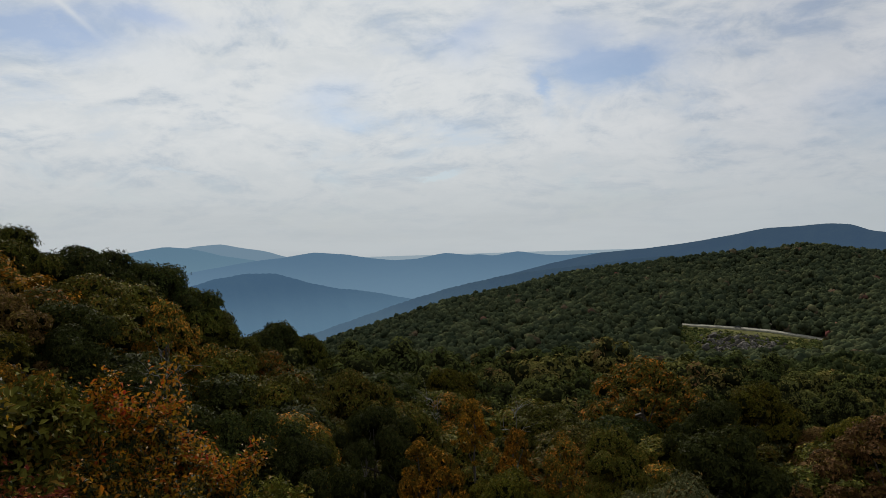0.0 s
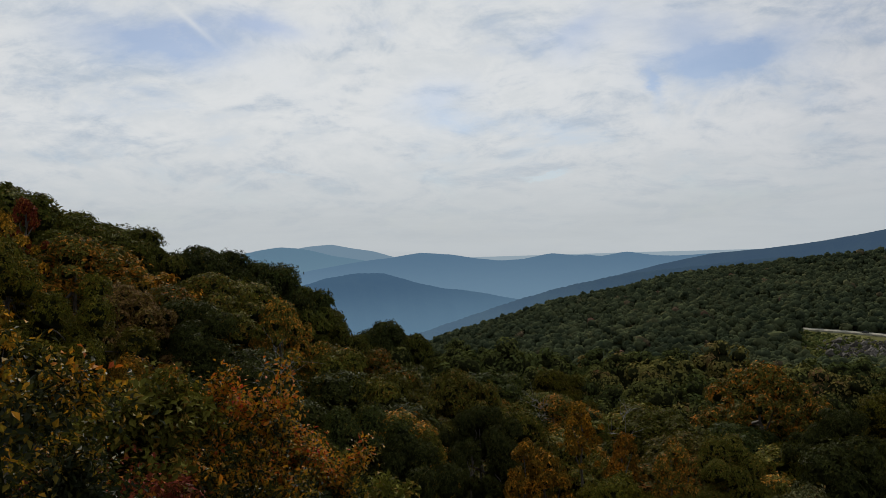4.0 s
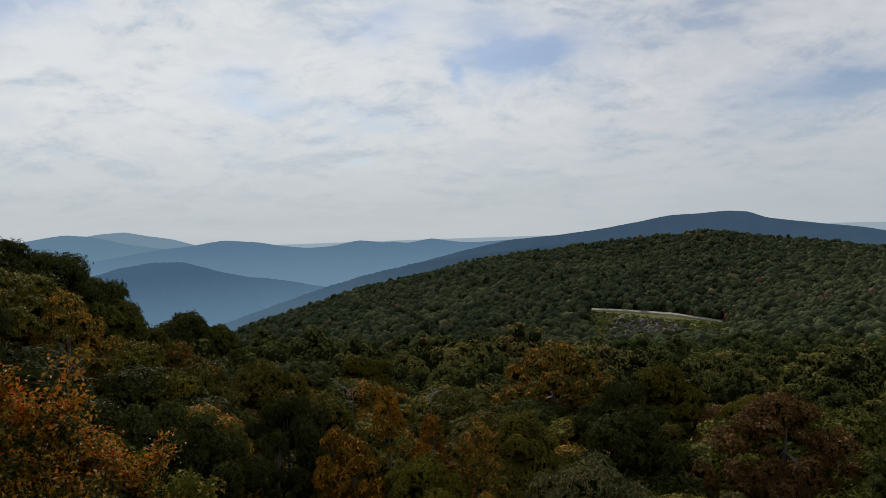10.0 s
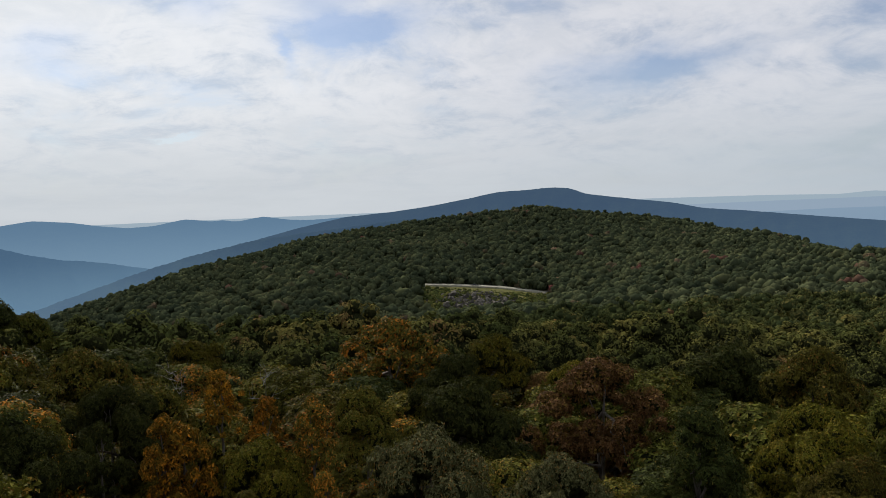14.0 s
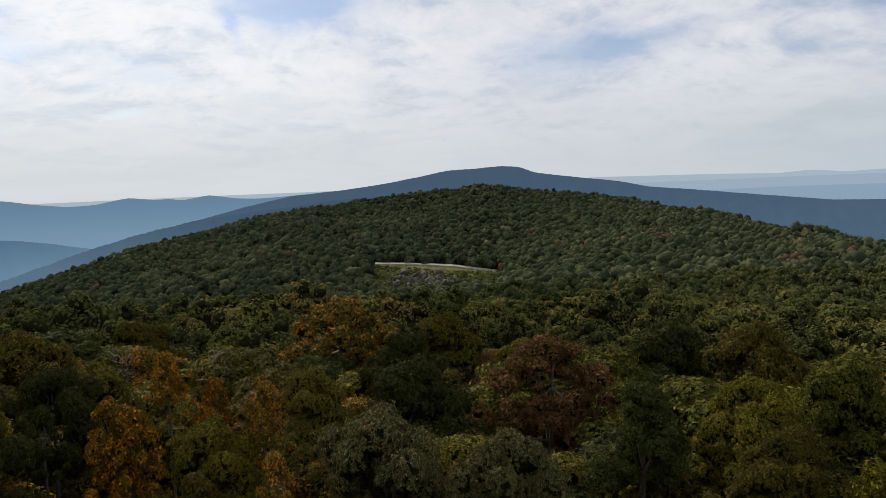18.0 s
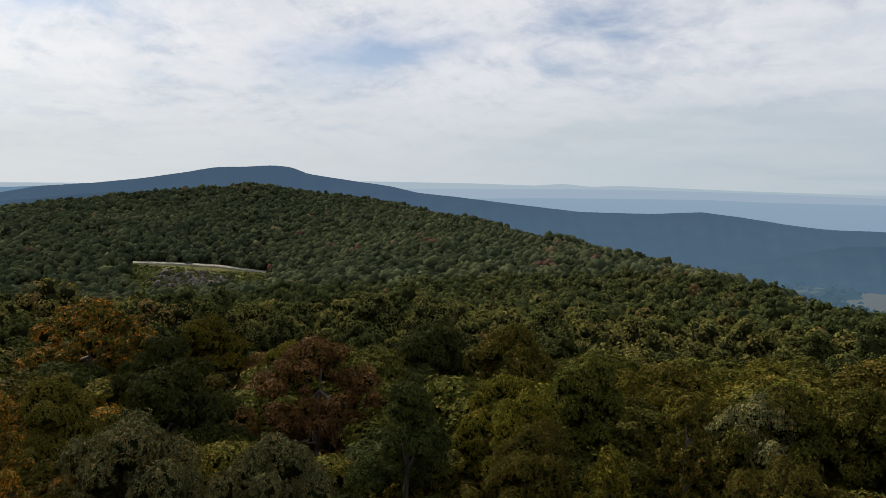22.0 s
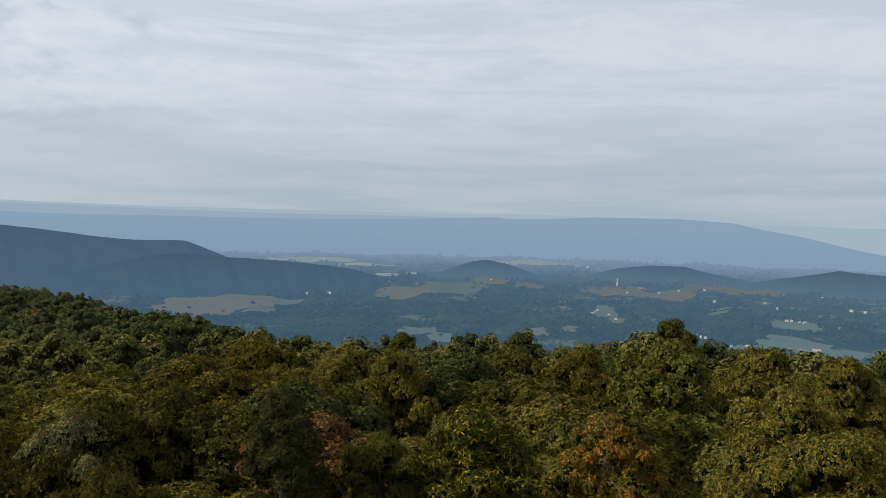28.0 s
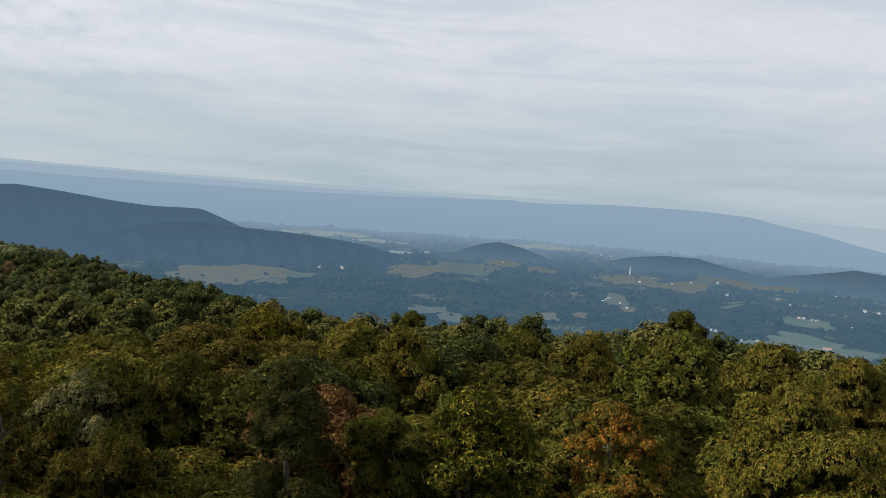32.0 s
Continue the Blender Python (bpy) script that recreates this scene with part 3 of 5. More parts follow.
def leaves(rng, centres, outward, length, spread, per, wide=0.62):
    """Rosettes of folded leaves about the centres: verts and triangles."""
    n = len(centres) * per
    c = np.repeat(centres, per, 0) + rng.normal(0, spread, (n, 3)) * 0.55
    o = np.repeat(outward, per, 0)
    d = o * 0.35 + rng.normal(0, 0.7, (n, 3)) - np.array([0, 0, 0.25])
    d /= np.linalg.norm(d, axis=1)[:, None] + 1e-9
    up = np.array([0, 0, 1.0]) * 0.5 + o * 1.0 + rng.normal(0, 0.34, (n, 3))
    s = np.cross(d, up)
    s /= np.linalg.norm(s, axis=1)[:, None] + 1e-9
    u = np.cross(s, d)
    L = (length * rng.uniform(0.65, 1.3, n))[:, None]
    base = c
    left = c + d * L * 0.5 + s * L * wide * 0.5 + u * L * 0.12
    right = c + d * L * 0.5 - s * L * wide * 0.5 + u * L * 0.12
    tip = c + d * L - u * L * 0.10
    v = np.stack([base, left, tip, right], 1).reshape(-1, 3)
    k = np.arange(n)[:, None] * 4
    f = np.concatenate([k + [0, 2, 1], k + [0, 3, 2]], 1).reshape(-1, 3)
    return v, f


def lumps(rng, radius, height, base, count, cone=0.0, size=(0.15, 0.35)):
    """The sub-crowns of a tree: centres and sizes."""
    out = []
    p2, p3 = rng.uniform(0, 6.28, 2)
    for i in range(count):
        t = rng.uniform(0.05, 1.0) ** 0.8
        env = radius * (math.sqrt(max(0.0, 1 - (2 * t - 0.75) ** 2 / 1.75)) * (1 - cone) + (1 - t) * cone * 1.1)
        a = i * 2.4 + rng.uniform(-0.5, 0.5)
        # some sides reach farther out than others
        side = 1 + 0.28 * math.cos(2 * a + p2) + 0.22 * math.cos(3 * a + p3)
        q = env * side * rng.uniform(0.3, 1.08)
        out.append((q * math.cos(a), q * math.sin(a), base + t * height * 0.88, radius * rng.uniform(size[0], size[1]) * (1 - 0.3 * cone * t)))
    out.append((0, 0, base + height * 0.88, radius * 0.28))
    return np.array(out)


def crown_points(rng, lump, count):
    """Points on the outside of the sub-crowns, with their outward directions; none inside a neighbour."""
    w = lump[:, 3] ** 2
    many = count * 4
    i = rng.choice(len(lump), many, p=w / w.sum())
    d = rng.normal(0, 1, (many, 3))
    d[:, 2] = np.maximum(d[:, 2] * 0.8 + 0.75, -0.12)
    d /= np.linalg.norm(d, axis=1)[:, None]
    rad = lump[i, 3] * rng.uniform(0.82, 1.10, many) * (1 + 0.25 * (rng.rand(many) > 0.90))
    p = lump[i, :3] + d * rad[:, None] * np.array([1, 1, 0.85])
    gap = np.linalg.norm(p[:, None] - lump[None, :, :3], axis=2) / lump[None, :, 3]
    gap[np.arange(many), i] = 9.0
    free = np.nonzero(gap.min(1) > 0.82)[0][:count]
    return p[free], d[free]


def kernels(lump, share):
    """Small rough balls about the centres; inside crowns, added filler that darkens the gaps."""
    t = (1 + 5 ** 0.5) / 2
    ico = np.array([(-1, t, 0), (1, t, 0), (-1, -t, 0), (1, -t, 0), (0, -1, t), (0, 1, t), (0, -1, -t), (0, 1, -t), (t, 0, -1), (t, 0, 1), (-t, 0, -1), (-t, 0, 1)]) / math.sqrt(1 + t * t)
    fac = np.array([(0, 11, 5), (0, 5, 1), (0, 1, 7), (0, 7, 10), (0, 10, 11), (1, 5, 9), (5, 11, 4), (11, 10, 2), (10, 7, 6), (7, 1, 8), (3, 9, 4), (3, 4, 2), (3, 2, 6), (3, 6, 8), (3, 8, 9), (4, 9, 5), (2, 4, 11), (6, 2, 10), (8, 6, 7), (9, 8, 1)])
    v = (lump[:, None, :3] + ico[None] * lump[:, None, 3:4] * share).reshape(-1, 3)
    f = (fac[None] + np.arange(len(lump))[:, None, None] * 12).reshape(-1, 3)
    return v, f


def tube(points, radii, sides=6):
    """A tapered limb along points."""
    pts = [Vector(p) for p in points]
    v, f = [], []
    for i, p in enumerate(pts):
        d = (pts[min(i + 1, len(pts) - 1)] - pts[max(i - 1, 0)]).normalized()
        s = d.cross(Vector((0.3, 0.9, 0.2))).normalized()
        u = d.cross(s)
        for k in range(sides):
            a = k * math.tau / sides
            v.append(tuple(p + (s * math.cos(a) + u * math.sin(a)) * radii[i]))
    for i in range(len(pts) - 1):
        for k in range(sides):
            a, b = i * sides + k, i * sides + (k + 1) % sides
            f.append((a, b, b + sides, a + sides))
    return np.array(v), np.array(f)


def stack(pieces):
    vs, fs, n = [], [], 0
    for v, f in pieces:
        vs.append(v)
        fs.append(f + n)
        n += len(v)
    return np.concatenate(vs), np.concatenate(fs)


def limb_to(rng, a, b, r0, r1, n=5, sag=0.12):
    a, b = np.array(a, float), np.array(b, float)
    t = np.linspace(0, 1, n)[:, None]
    p = a + (b - a) * t
    span = np.linalg.norm(b - a)
    p[1:-1] += rng.normal(0, sag * span * 0.4, (n - 2, 3))
    p[:, 2] += (np.sin(t[:, 0] * math.pi) * sag * span)
    return tube(p, np.linspace(r0, r1, n), 5)


def rosettes(rng, centres, outward, length, per, wide=0.46, lift=0.30):
    """Whorls of leaves at the twigs' ends, each spread about the outward direction and hanging a little at its tip."""
    n = len(centres)
    o = outward + np.array([0, 0, 0.10]) + rng.normal(0, 0.24, (n, 3))
    o /= np.linalg.norm(o, axis=1)[:, None]
    t1 = np.cross(o, rng.normal(0, 1, (n, 3)))
    t1 /= np.linalg.norm(t1, axis=1)[:, None] + 1e-9
    t2 = np.cross(o, t1)
    ang = (np.arange(per)[None] + rng.uniform(-0.3, 0.3, (n, per))) * math.tau / per
    up = rng.uniform(-0.40, lift, (n, per, 1))
    o3 = o[:, None, :]
    d = np.cos(ang)[:, :, None] * t1[:, None] + np.sin(ang)[:, :, None] * t2[:, None] + o3 * up
    d /= np.linalg.norm(d, axis=2)[:, :, None]
    s = np.cross(d, o3)
    s /= np.linalg.norm(s, axis=2)[:, :, None] + 1e-9
    u = np.cross(s, d)
    L = length * rng.uniform(0.7, 1.3, (n, per, 1))
    c = centres[:, None, :] + rng.normal(0, 0.12, (n, per, 3)) * length
    mid = c + d * L * 0.5 + u * L * 0.07
    tip = c + d * L - u * L * 0.08
    v = np.stack([c, mid + s * L * wide * 0.5, tip, mid - s * L * wide * 0.5], 2).reshape(-1, 3)
    k = np.arange(n * per)[:, None] * 4
    return v, np.concatenate([k + [0, 2, 1], k + [0, 3, 2]], 1).reshape(-1, 3)


def make_tree(name, seed, leaf_mat, radius, height, crown, length, clusters, per, count=18, cone=0.0, wide=0.46, inner=0.66, size=(0.15, 0.35)):
    """A tree of the given height whose crown hangs over its upper part: trunk, limbs, crown of single leaves."""
    rng = np.random.RandomState(seed)
    root = new(name)
    base = height - crown
    lp = lumps(rng, radius, crown, base, count, cone, size)
    n = 7
    tp = np.zeros((n, 3))
    tp[:, 2] = np.linspace(0.0, height * 0.86, n)
    tp[0, 2] = -11.0
    tp[1:, :2] += np.cumsum(rng.normal(0, 0.07, (n - 1, 2)), 0)
    tr = np.linspace(0.02, 0.004, n) * height
    tr[0] *= 1.5
    v, f = tube(tp, tr, 8)
    part("trunk", mesh_from("trunk", v, f, [BARK], smooth=True), root)
    for k, q in enumerate(lp[rng.permutation(len(lp))[:5]]):
        s = tp[rng.randint(2, n - 1)]
        v, f = limb_to(rng, s, q[:3], 0.009 * height, 0.002 * height)
        part("limb", mesh_from("limb", v, f, [BARK], smooth=True), root)
    p, d = crown_points(rng, lp, clusters)
    lv, lf = rosettes(rng, p, d, length, per, wide)
    # dark balls fill the sub-crowns, painted as the shade between the leaves
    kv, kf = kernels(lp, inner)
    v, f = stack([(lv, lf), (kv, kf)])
    part("crown", mesh_from("crown", v, f, [leaf_mat, TWIGS_AND_SHADE], slots=np.repeat([0, 1], [len(lf), len(kf)])), root)
    return root


LEAF_WORD = {"GREEN": "green", "OLIVE": "olive-green", "YELLOW": "yellow-green", "ORANGE": "orange", "RUST": "rust-brown", "RED": "red", "DEEP": "dark green", "PALE": "grey-green", "AMBER": "olive and amber-brown", "ASH": "soft green", "LIME": "yellow-tipped green"}
LEAF = {"GREEN": GREEN, "OLIVE": OLIVE, "YELLOW": YELLOW, "ORANGE": ORANGE, "RUST": RUST, "RED": RED, "DEEP": DEEP, "PALE": PALE, "AMBER": AMBER, "ASH": ASH, "LIME": LIME}

# near trees carry single leaves, those farther off coarser sprays
NEAR = [make_tree("oak_tree", s, GREEN, 3.3, 9.0, 6.0, 0.148, 7200, 6, 54) for s in (1, 2, 3)]
NEAR_SLIM = [make_tree("ash_tree", s, GREEN, 2.3, 9.5, 8.7, 0.140, 6400, 6, 50, 0.4, 0.36) for s in (4, 5)]
MID = [make_tree("oak_tree", s, GREEN, 3.5, 9.0, 5.6, 0.215, 4100, 5, 50, 0.0, 0.5) for s in (6, 7, 8)]
LOOSE = [make_tree("maple_tree", s, GREEN, 3.3, 9.0, 6.6, 0.165, 5200, 5, 92, 0.15, 0.5, 0.45, (0.09, 0.20)) for s in (35, 36)]
YOUNG = [make_tree("young_oak_tree", s, GREEN, 1.5, 6.0, 4.6, 0.155, 1500, 6, 44, 0.25, 0.44, 0.42, (0.12, 0.25)) for s in (31, 32, 33)]
MID_SLIM = [make_tree("ash_tree", s, GREEN, 2.5, 9.5, 8.4, 0.20, 3000, 5, 34, 0.45, 0.42) for s in (9,)]


def plant(proto, az, r, top, colour, scale=1.0, spin=0.0, height=9.0, broad=1.0):
    """A copy of a tree, rooted so that its top reaches the height top over the sea of leaves."""
    rise = top - float(ground_z(az, r))
    tall = scale * min(1.25, max(1.0, rise / (height * scale)))
    x, y, _ = place(az, r, 0.0)
    ob = copy_thing(proto, Matrix.Translation((x, y, top - height * tall)) @ Matrix.Rotation(spin, 4, "Z") @ Matrix.Diagonal((scale * broad, scale * broad, tall, 1)))
    for c in ob.children:
        if c.name.startswith("crown"):
            c.material_slots[0].link = "OBJECT"
            c.material_slots[0].material = LEAF[colour]
    return ob


def colour_at(rng, az, r):
    """Autumn has come to the western slope first."""
    u = rng.rand()
    for edge, names, w in (
            (-30, ["DEEP", "AMBER", "OLIVE", "GREEN", "RUST", "ORANGE"], [0.36, 0.22, 0.18, 0.11, 0.08, 0.05]),
            (-21, ["DEEP", "AMBER", "OLIVE", "GREEN"], [0.28, 0.30, 0.30, 0.12]),
            (-9, ["AMBER", "OLIVE", "GREEN", "YELLOW", "ORANGE"], [0.36, 0.34, 0.16, 0.08, 0.06]),
            (-1, ["AMBER", "OLIVE", "GREEN", "DEEP"], [0.34, 0.36, 0.20, 0.10]),
            (8, ["GREEN", "OLIVE", "PALE", "YELLOW", "DEEP"], [0.34, 0.30, 0.14, 0.08, 0.14]),
            (15, ["RUST", "OLIVE", "GREEN"], [0.46, 0.28, 0.26]),
            (21, ["DEEP", "GREEN", "OLIVE"], [0.46, 0.40, 0.14]),
            (60, ["OLIVE", "GREEN", "YELLOW", "DEEP"], [0.38, 0.46, 0.13, 0.03]),
            (999, ["OLIVE", "GREEN", "YELLOW", "RUST", "DEEP"], [0.24, 0.44, 0.03, 0.04, 0.25])):
        if az < edge:
            return names[int(np.searchsorted(np.cumsum(w), u * 0.999))]


TAKEN = []
# headings in which a tall tree stands free to its foot
TALL = []


def make_special():
    """Trees that stand out: heading, range, height of the top in degrees, colour, shape, width of the crown in metres."""
    rows = [(12.3, 36, -11.2, "RUST", 0, 6.4), (19.1, 25, -13.4, "DEEP", 1, 3.9), (-2.5, 50, -8.0, "AMBER", 0, 9.0), (-14.8, 33, -10.6, "ORANGE", 1, 1.9), (-11.8, 30, -12.7, "ORANGE", 1, 1.7), (-8.5, 33, -12.9, "AMBER", 0, 1.8),
            (-18.6, 24, -13.2, "ORANGE", 0, 1.9), (-7.7, 20, -18.0, "AMBER", 0, 1.6), (0.2, 21, -15.8, "PALE", 0, 3.9), (9.6, 18.5, -17.8, "PALE", 0, 2.8), (-16.7, 58, -8.8, "YELLOW", 0, 4.3), (5.0, 52, -9.7, "YELLOW", 0, 5.2),
            (10.5, 44, -11.5, "YELLOW", 0, 3.0), (-4.6, 29, -12.8, "OLIVE", 0, 3.0), (20.8, 48, -10.4, "DEEP", 0, 5.6), (26.4, 46, -10.4, "OLIVE", 0, 5.1), (26.3, 28, -13.8, "YELLOW", 0, 3.7), (32.2, 31, -12.4, "GREEN", 0, 3.2),
            (28.1, 21, -17.3, "OLIVE", 0, 2.7), (34.0, 20, -17.9, "YELLOW", 0, 2.3), (-22.6, 25, -13.3, "DEEP", 1, 1.4), (-23.5, 42, -8.8, "OLIVE", 0, 4.7), (-19.5, 34, -11.3, "OLIVE", 0, 3.9), (-11.9, 24, -15.7, "YELLOW", 0, 3.2),
            (1.6, 42, -10.9, "DEEP", 0, 3.6), (2.7, 32, -13.0, "DEEP", 0, 5.1), (-13.3, 19.5, -18.7, "OLIVE", 0, 2.3), (57.7, 25, -12.2, "ASH", 1, 4.2), (71.2, 26, -13.0, "LIME", 1, 6.0), (81.3, 27, -14.2, "AMBER", 0, 3.4),
            (93.4, 26, -11.9, "OLIVE", 0, 4.8), (85.3, 40, -9.2, "GREEN", 0, 5.9), (44.1, 32, -14.0, "PALE", 0, 3.3), (49.9, 34, -13.0, "GREEN", 0, 4.3), (39.4, 27, -14.6, "OLIVE", 0, 2.6), (65.6, 42, -10.9, "OLIVE", 0, 4.9),
            (61.9, 52, -10.5, "OLIVE", 0, 5.2), (79.0, 46, -10.1, "OLIVE", 0, 4.2), (45.4, 23, -17.8, "OLIVE", 0, 2.9), (64.8, 26, -16.2, "GREEN", 0, 2.7), (74.5, 50, -10.2, "GREEN", 0, 5.3), (91.6, 45, -9.3, "OLIVE", 0, 4.9),
            (96.4, 44, -9.3, "OLIVE", 0, 3.9), (55.8, 55, -9.8, "YELLOW", 0, 6.1), (85.6, 92, -7.6, "GREEN", 0, 5.0), (66.3, 100, -9.3, "GREEN", 0, 3.6), (39.4, 30, -14.1, "OLIVE", 0, 2.6), (45.4, 33, -13.3, "GREEN", 0, 4.2),
            (58.4, 38, -12.8, "GREEN", 0, 3.6), (-36.2, 34, -3.1, "AMBER", 0, 4.5), (-29.3, 46, -6.9, "AMBER", 0, 5.4), (-25.7, 27, -12.4, "OLIVE", 0, 2.3), (-17.6, 24, -13.8, "ORANGE", 0, 2.4), (-8.2, 24, -13.3, "AMBER", 0, 1.8),
            (-28.9, 68, -5.1, "DEEP", 0, 5.3), (-28.5, 38, -8.9, "OLIVE", 0, 5.4), (-22.0, 30, -11.2, "DEEP", 0, 3.4), (-33.5, 22, -12.4, "OLIVE", 0, 2.1)]
    # those on the western slope, with a scale in place of a width
    west = [(-53.5, 36, 4.6, "GREEN", 0, 1.0), (-49.3, 40, 2.9, "GREEN", 0, 0.95), (-47.4, 42, 2.2, "GREEN", 0, 0.65), (-45.2, 42, 1.9, "GREEN", 0, 0.62), (-43.3, 43, 0.2, "DEEP", 0, 0.6), (-39.5, 45, 0.2, "DEEP", 0, 0.7), (-41.3, 44, 0.5, "DEEP", 0, 0.9), (-38.0, 46, 0.0, "DEEP", 1, 0.8), (-37.0, 45, -0.8, "DEEP", 0, 0.85),
            (-36.0, 46, -1.5, "DEEP", 0, 0.62), (-34.7, 46, -2.5, "GREEN", 0, 0.65), (-32.8, 47, -4.5, "GREEN", 0, 0.6), (-33.4, 48, -3.9, "GREEN", 0, 0.8), (-28.2, 72, -5.6, "DEEP", 0, 0.9), (-29.8, 68, -5.9, "DEEP", 0, 0.75), (-31.2, 58, -6.3, "DEEP", 0, 0.7), (-26.6, 70, -6.0, "GREEN", 0, 0.7), (-33.5, 34, -7.0, "OLIVE", 0, 0.8), (-46.5, 28, -1.6, "RUST", 0, 0.8), (-43.0, 30, -3.0, "DEEP", 0, 0.85),
            (-50.5, 22, -3.5, "YELLOW", 0, 0.6),
            (-46.0, 20, -6.5, "ORANGE", 0, 0.5), (-42.0, 20, -8.5, "DEEP", 0, 0.5), (-36.5, 20, -11.0, "RUST", 0, 0.5), (-32.0, 24, -11.0, "DEEP", 0, 0.6), (-27.5, 24, -13.0, "DEEP", 0, 0.6), (-55.0, 18, -2.0, "ORANGE", 0, 0.45), (-52.2, 30, 4.3, "RED", 0, 0.3), (-53.6, 28, 3.6, "ORANGE", 0, 0.4), (-53.5, 20, 1.5, "YELLOW", 0, 0.5)]
    rng = np.random.RandomState(40)
    for az, r, el, col, slim, w in rows + [(*q[:5], q[5] * 5.9) for q in west]:
        top = r * math.tan(math.radians(el))
        small = w < 2.7 and r < 40
        kind, tall, across = (YOUNG, 6.0, 3.4) if small else (LOOSE, 9.0, 6.7) if col in ("RUST", "AMBER", "ORANGE") else ((NEAR_SLIM, 9.5, 4.8) if slim else (NEAR, 9.0, 6.9)) if r < 31 else ((MID_SLIM, 9.5, 5.2) if slim else (MID, 9.0, 7.3))
        sc = w / across
        ob = plant(kind[rng.randint(len(kind))], az, r, top, col, sc, rng.rand() * 6.28, tall)
        word = "young open" if small else "slender" if slim else "broad"
        tagged(ob, f"{word} tree with {LEAF_WORD[col]} leaves on the slope", "tree", "trees below the overlook")
        TAKEN.append((*place(az, r, 0.0)[:2], 0.42 * w))
        if r <= 30 and w > 3.2:
            TALL.append((az, r, math.degrees(0.42 * w / r)))


def make_near_forest():
    rng = np.random.RandomState(11)
    step = 4.3
    for i in range(-16, 17):
        for j in range(-9, 17):
            x, y = (i + 0.5 * (j % 2) + rng.uniform(-0.3, 0.3)) * step, (j + rng.uniform(-0.3, 0.3)) * step * 0.9
            sc, spin, jit, pick = rng.uniform(0.56, 0.92), rng.rand() * 6.28, rng.normal(0, 0.7), rng.rand()
            r, az = math.hypot(x, y), math.degrees(math.atan2(x, y))
            col = colour_at(rng, az, r)
            if not (20 < r < 57) or not (-60 < az < 102):
                continue
            if any(r < q and abs(az - a) < half for a, q, half in TALL):
                continue
            if any((x - a) ** 2 + (y - b) ** 2 < (c * 0.8 + 0.35) ** 2 for a, b, c in TAKEN):
                continue
            if r < 31:
                protos, slim = (NEAR_SLIM, 1) if pick < 0.18 else (NEAR, 0)
            else:
                protos, slim = (MID_SLIM, 1) if pick < 0.14 else (MID, 0)
            if col in ("RUST", "AMBER", "ORANGE"):
                protos, slim = LOOSE, 0
            sc *= np.interp(r, [18, 40], [1.12, 1.1])
            top = float(canopy(az, r)) + jit - 0.2
            ob = plant(protos[rng.randint(len(protos))], az, r, top, col, sc, spin, 9.5 if slim else 9.0, 1.22)
            word = "slender" if slim else "rounded"
            tagged(ob, f"{word} forest tree with {LEAF_WORD[col]} leaves", "tree", "trees below the overlook")


def make_sapling(name, seed, az, r, top, radius, height, mat, length, clusters, per, label):
    """A small open tree close by: a forked stem, thin twigs that show, and loose single leaves at their ends."""
    rng = np.random.RandomState(seed)
    root = new(name)
    x, y, _ = place(az, r, 0.0)
    root.location = (x, y, top - height)
    n = 8
    tp = np.zeros((n, 3))
    tp[:, 2] = np.linspace(-0.5, height * 0.9, n)
    tp[1:, :2] += np.cumsum(rng.normal(0, 0.06, (n - 1, 2)), 0)
    v, f = tube(tp, np.linspace(0.055, 0.008, n), 7)
    part("stem", mesh_from("stem", v, f, [TWIGS_AND_SHADE], smooth=True), root)
    ends, dirs, twig = [], [], []
    for k in range(11):
        t = rng.uniform(0.35, 0.95)
        s = tp[int(t * (n - 1))]
        a = k * 2.4 + rng.uniform(-0.4, 0.4)
        reach = radius * (1.15 - 0.55 * t) * rng.uniform(0.7, 1.1)
        e = s + np.array([math.cos(a) * reach, math.sin(a) * reach, rng.uniform(0.25, 0.75) * reach])
        part("limb", mesh_from("limb", *limb_to(rng, s, e, 0.022, 0.006, 6, 0.08), [TWIGS_AND_SHADE], smooth=True), root)
        for _ in range(7):
            b = s + (e - s) * rng.uniform(0.35, 1.0)
            q = b + rng.normal(0, 0.30, 3) * radius * 0.6 + np.array([0, 0, 0.12])
            twig.append(limb_to(rng, b, q, 0.007, 0.003, 4, 0.05))
            for w in np.linspace(0.3, 1.05, 5):
                ends.append(b + (q - b) * w)
                dirs.append((q - s) / (np.linalg.norm(q - s) + 1e-6))
    tw = part("twig_spray", mesh_from("twig_spray", *stack(twig), [TWIGS_AND_SHADE], smooth=True), root)
    tw["kind"] = "stuff"
    ends, dirs = np.array(ends), np.array(dirs)
    i = rng.randint(len(ends), size=clusters)
    v, f = leaves(rng, ends[i] + rng.normal(0, 0.11, (clusters, 3)), dirs[i], length, 0.10, per, 0.55)
    part("foliage", mesh_from("foliage", v, f, [mat]), root)
    tagged(root, label, "small tree", "shrubs by the overlook")
    TAKEN.append((x, y, radius))


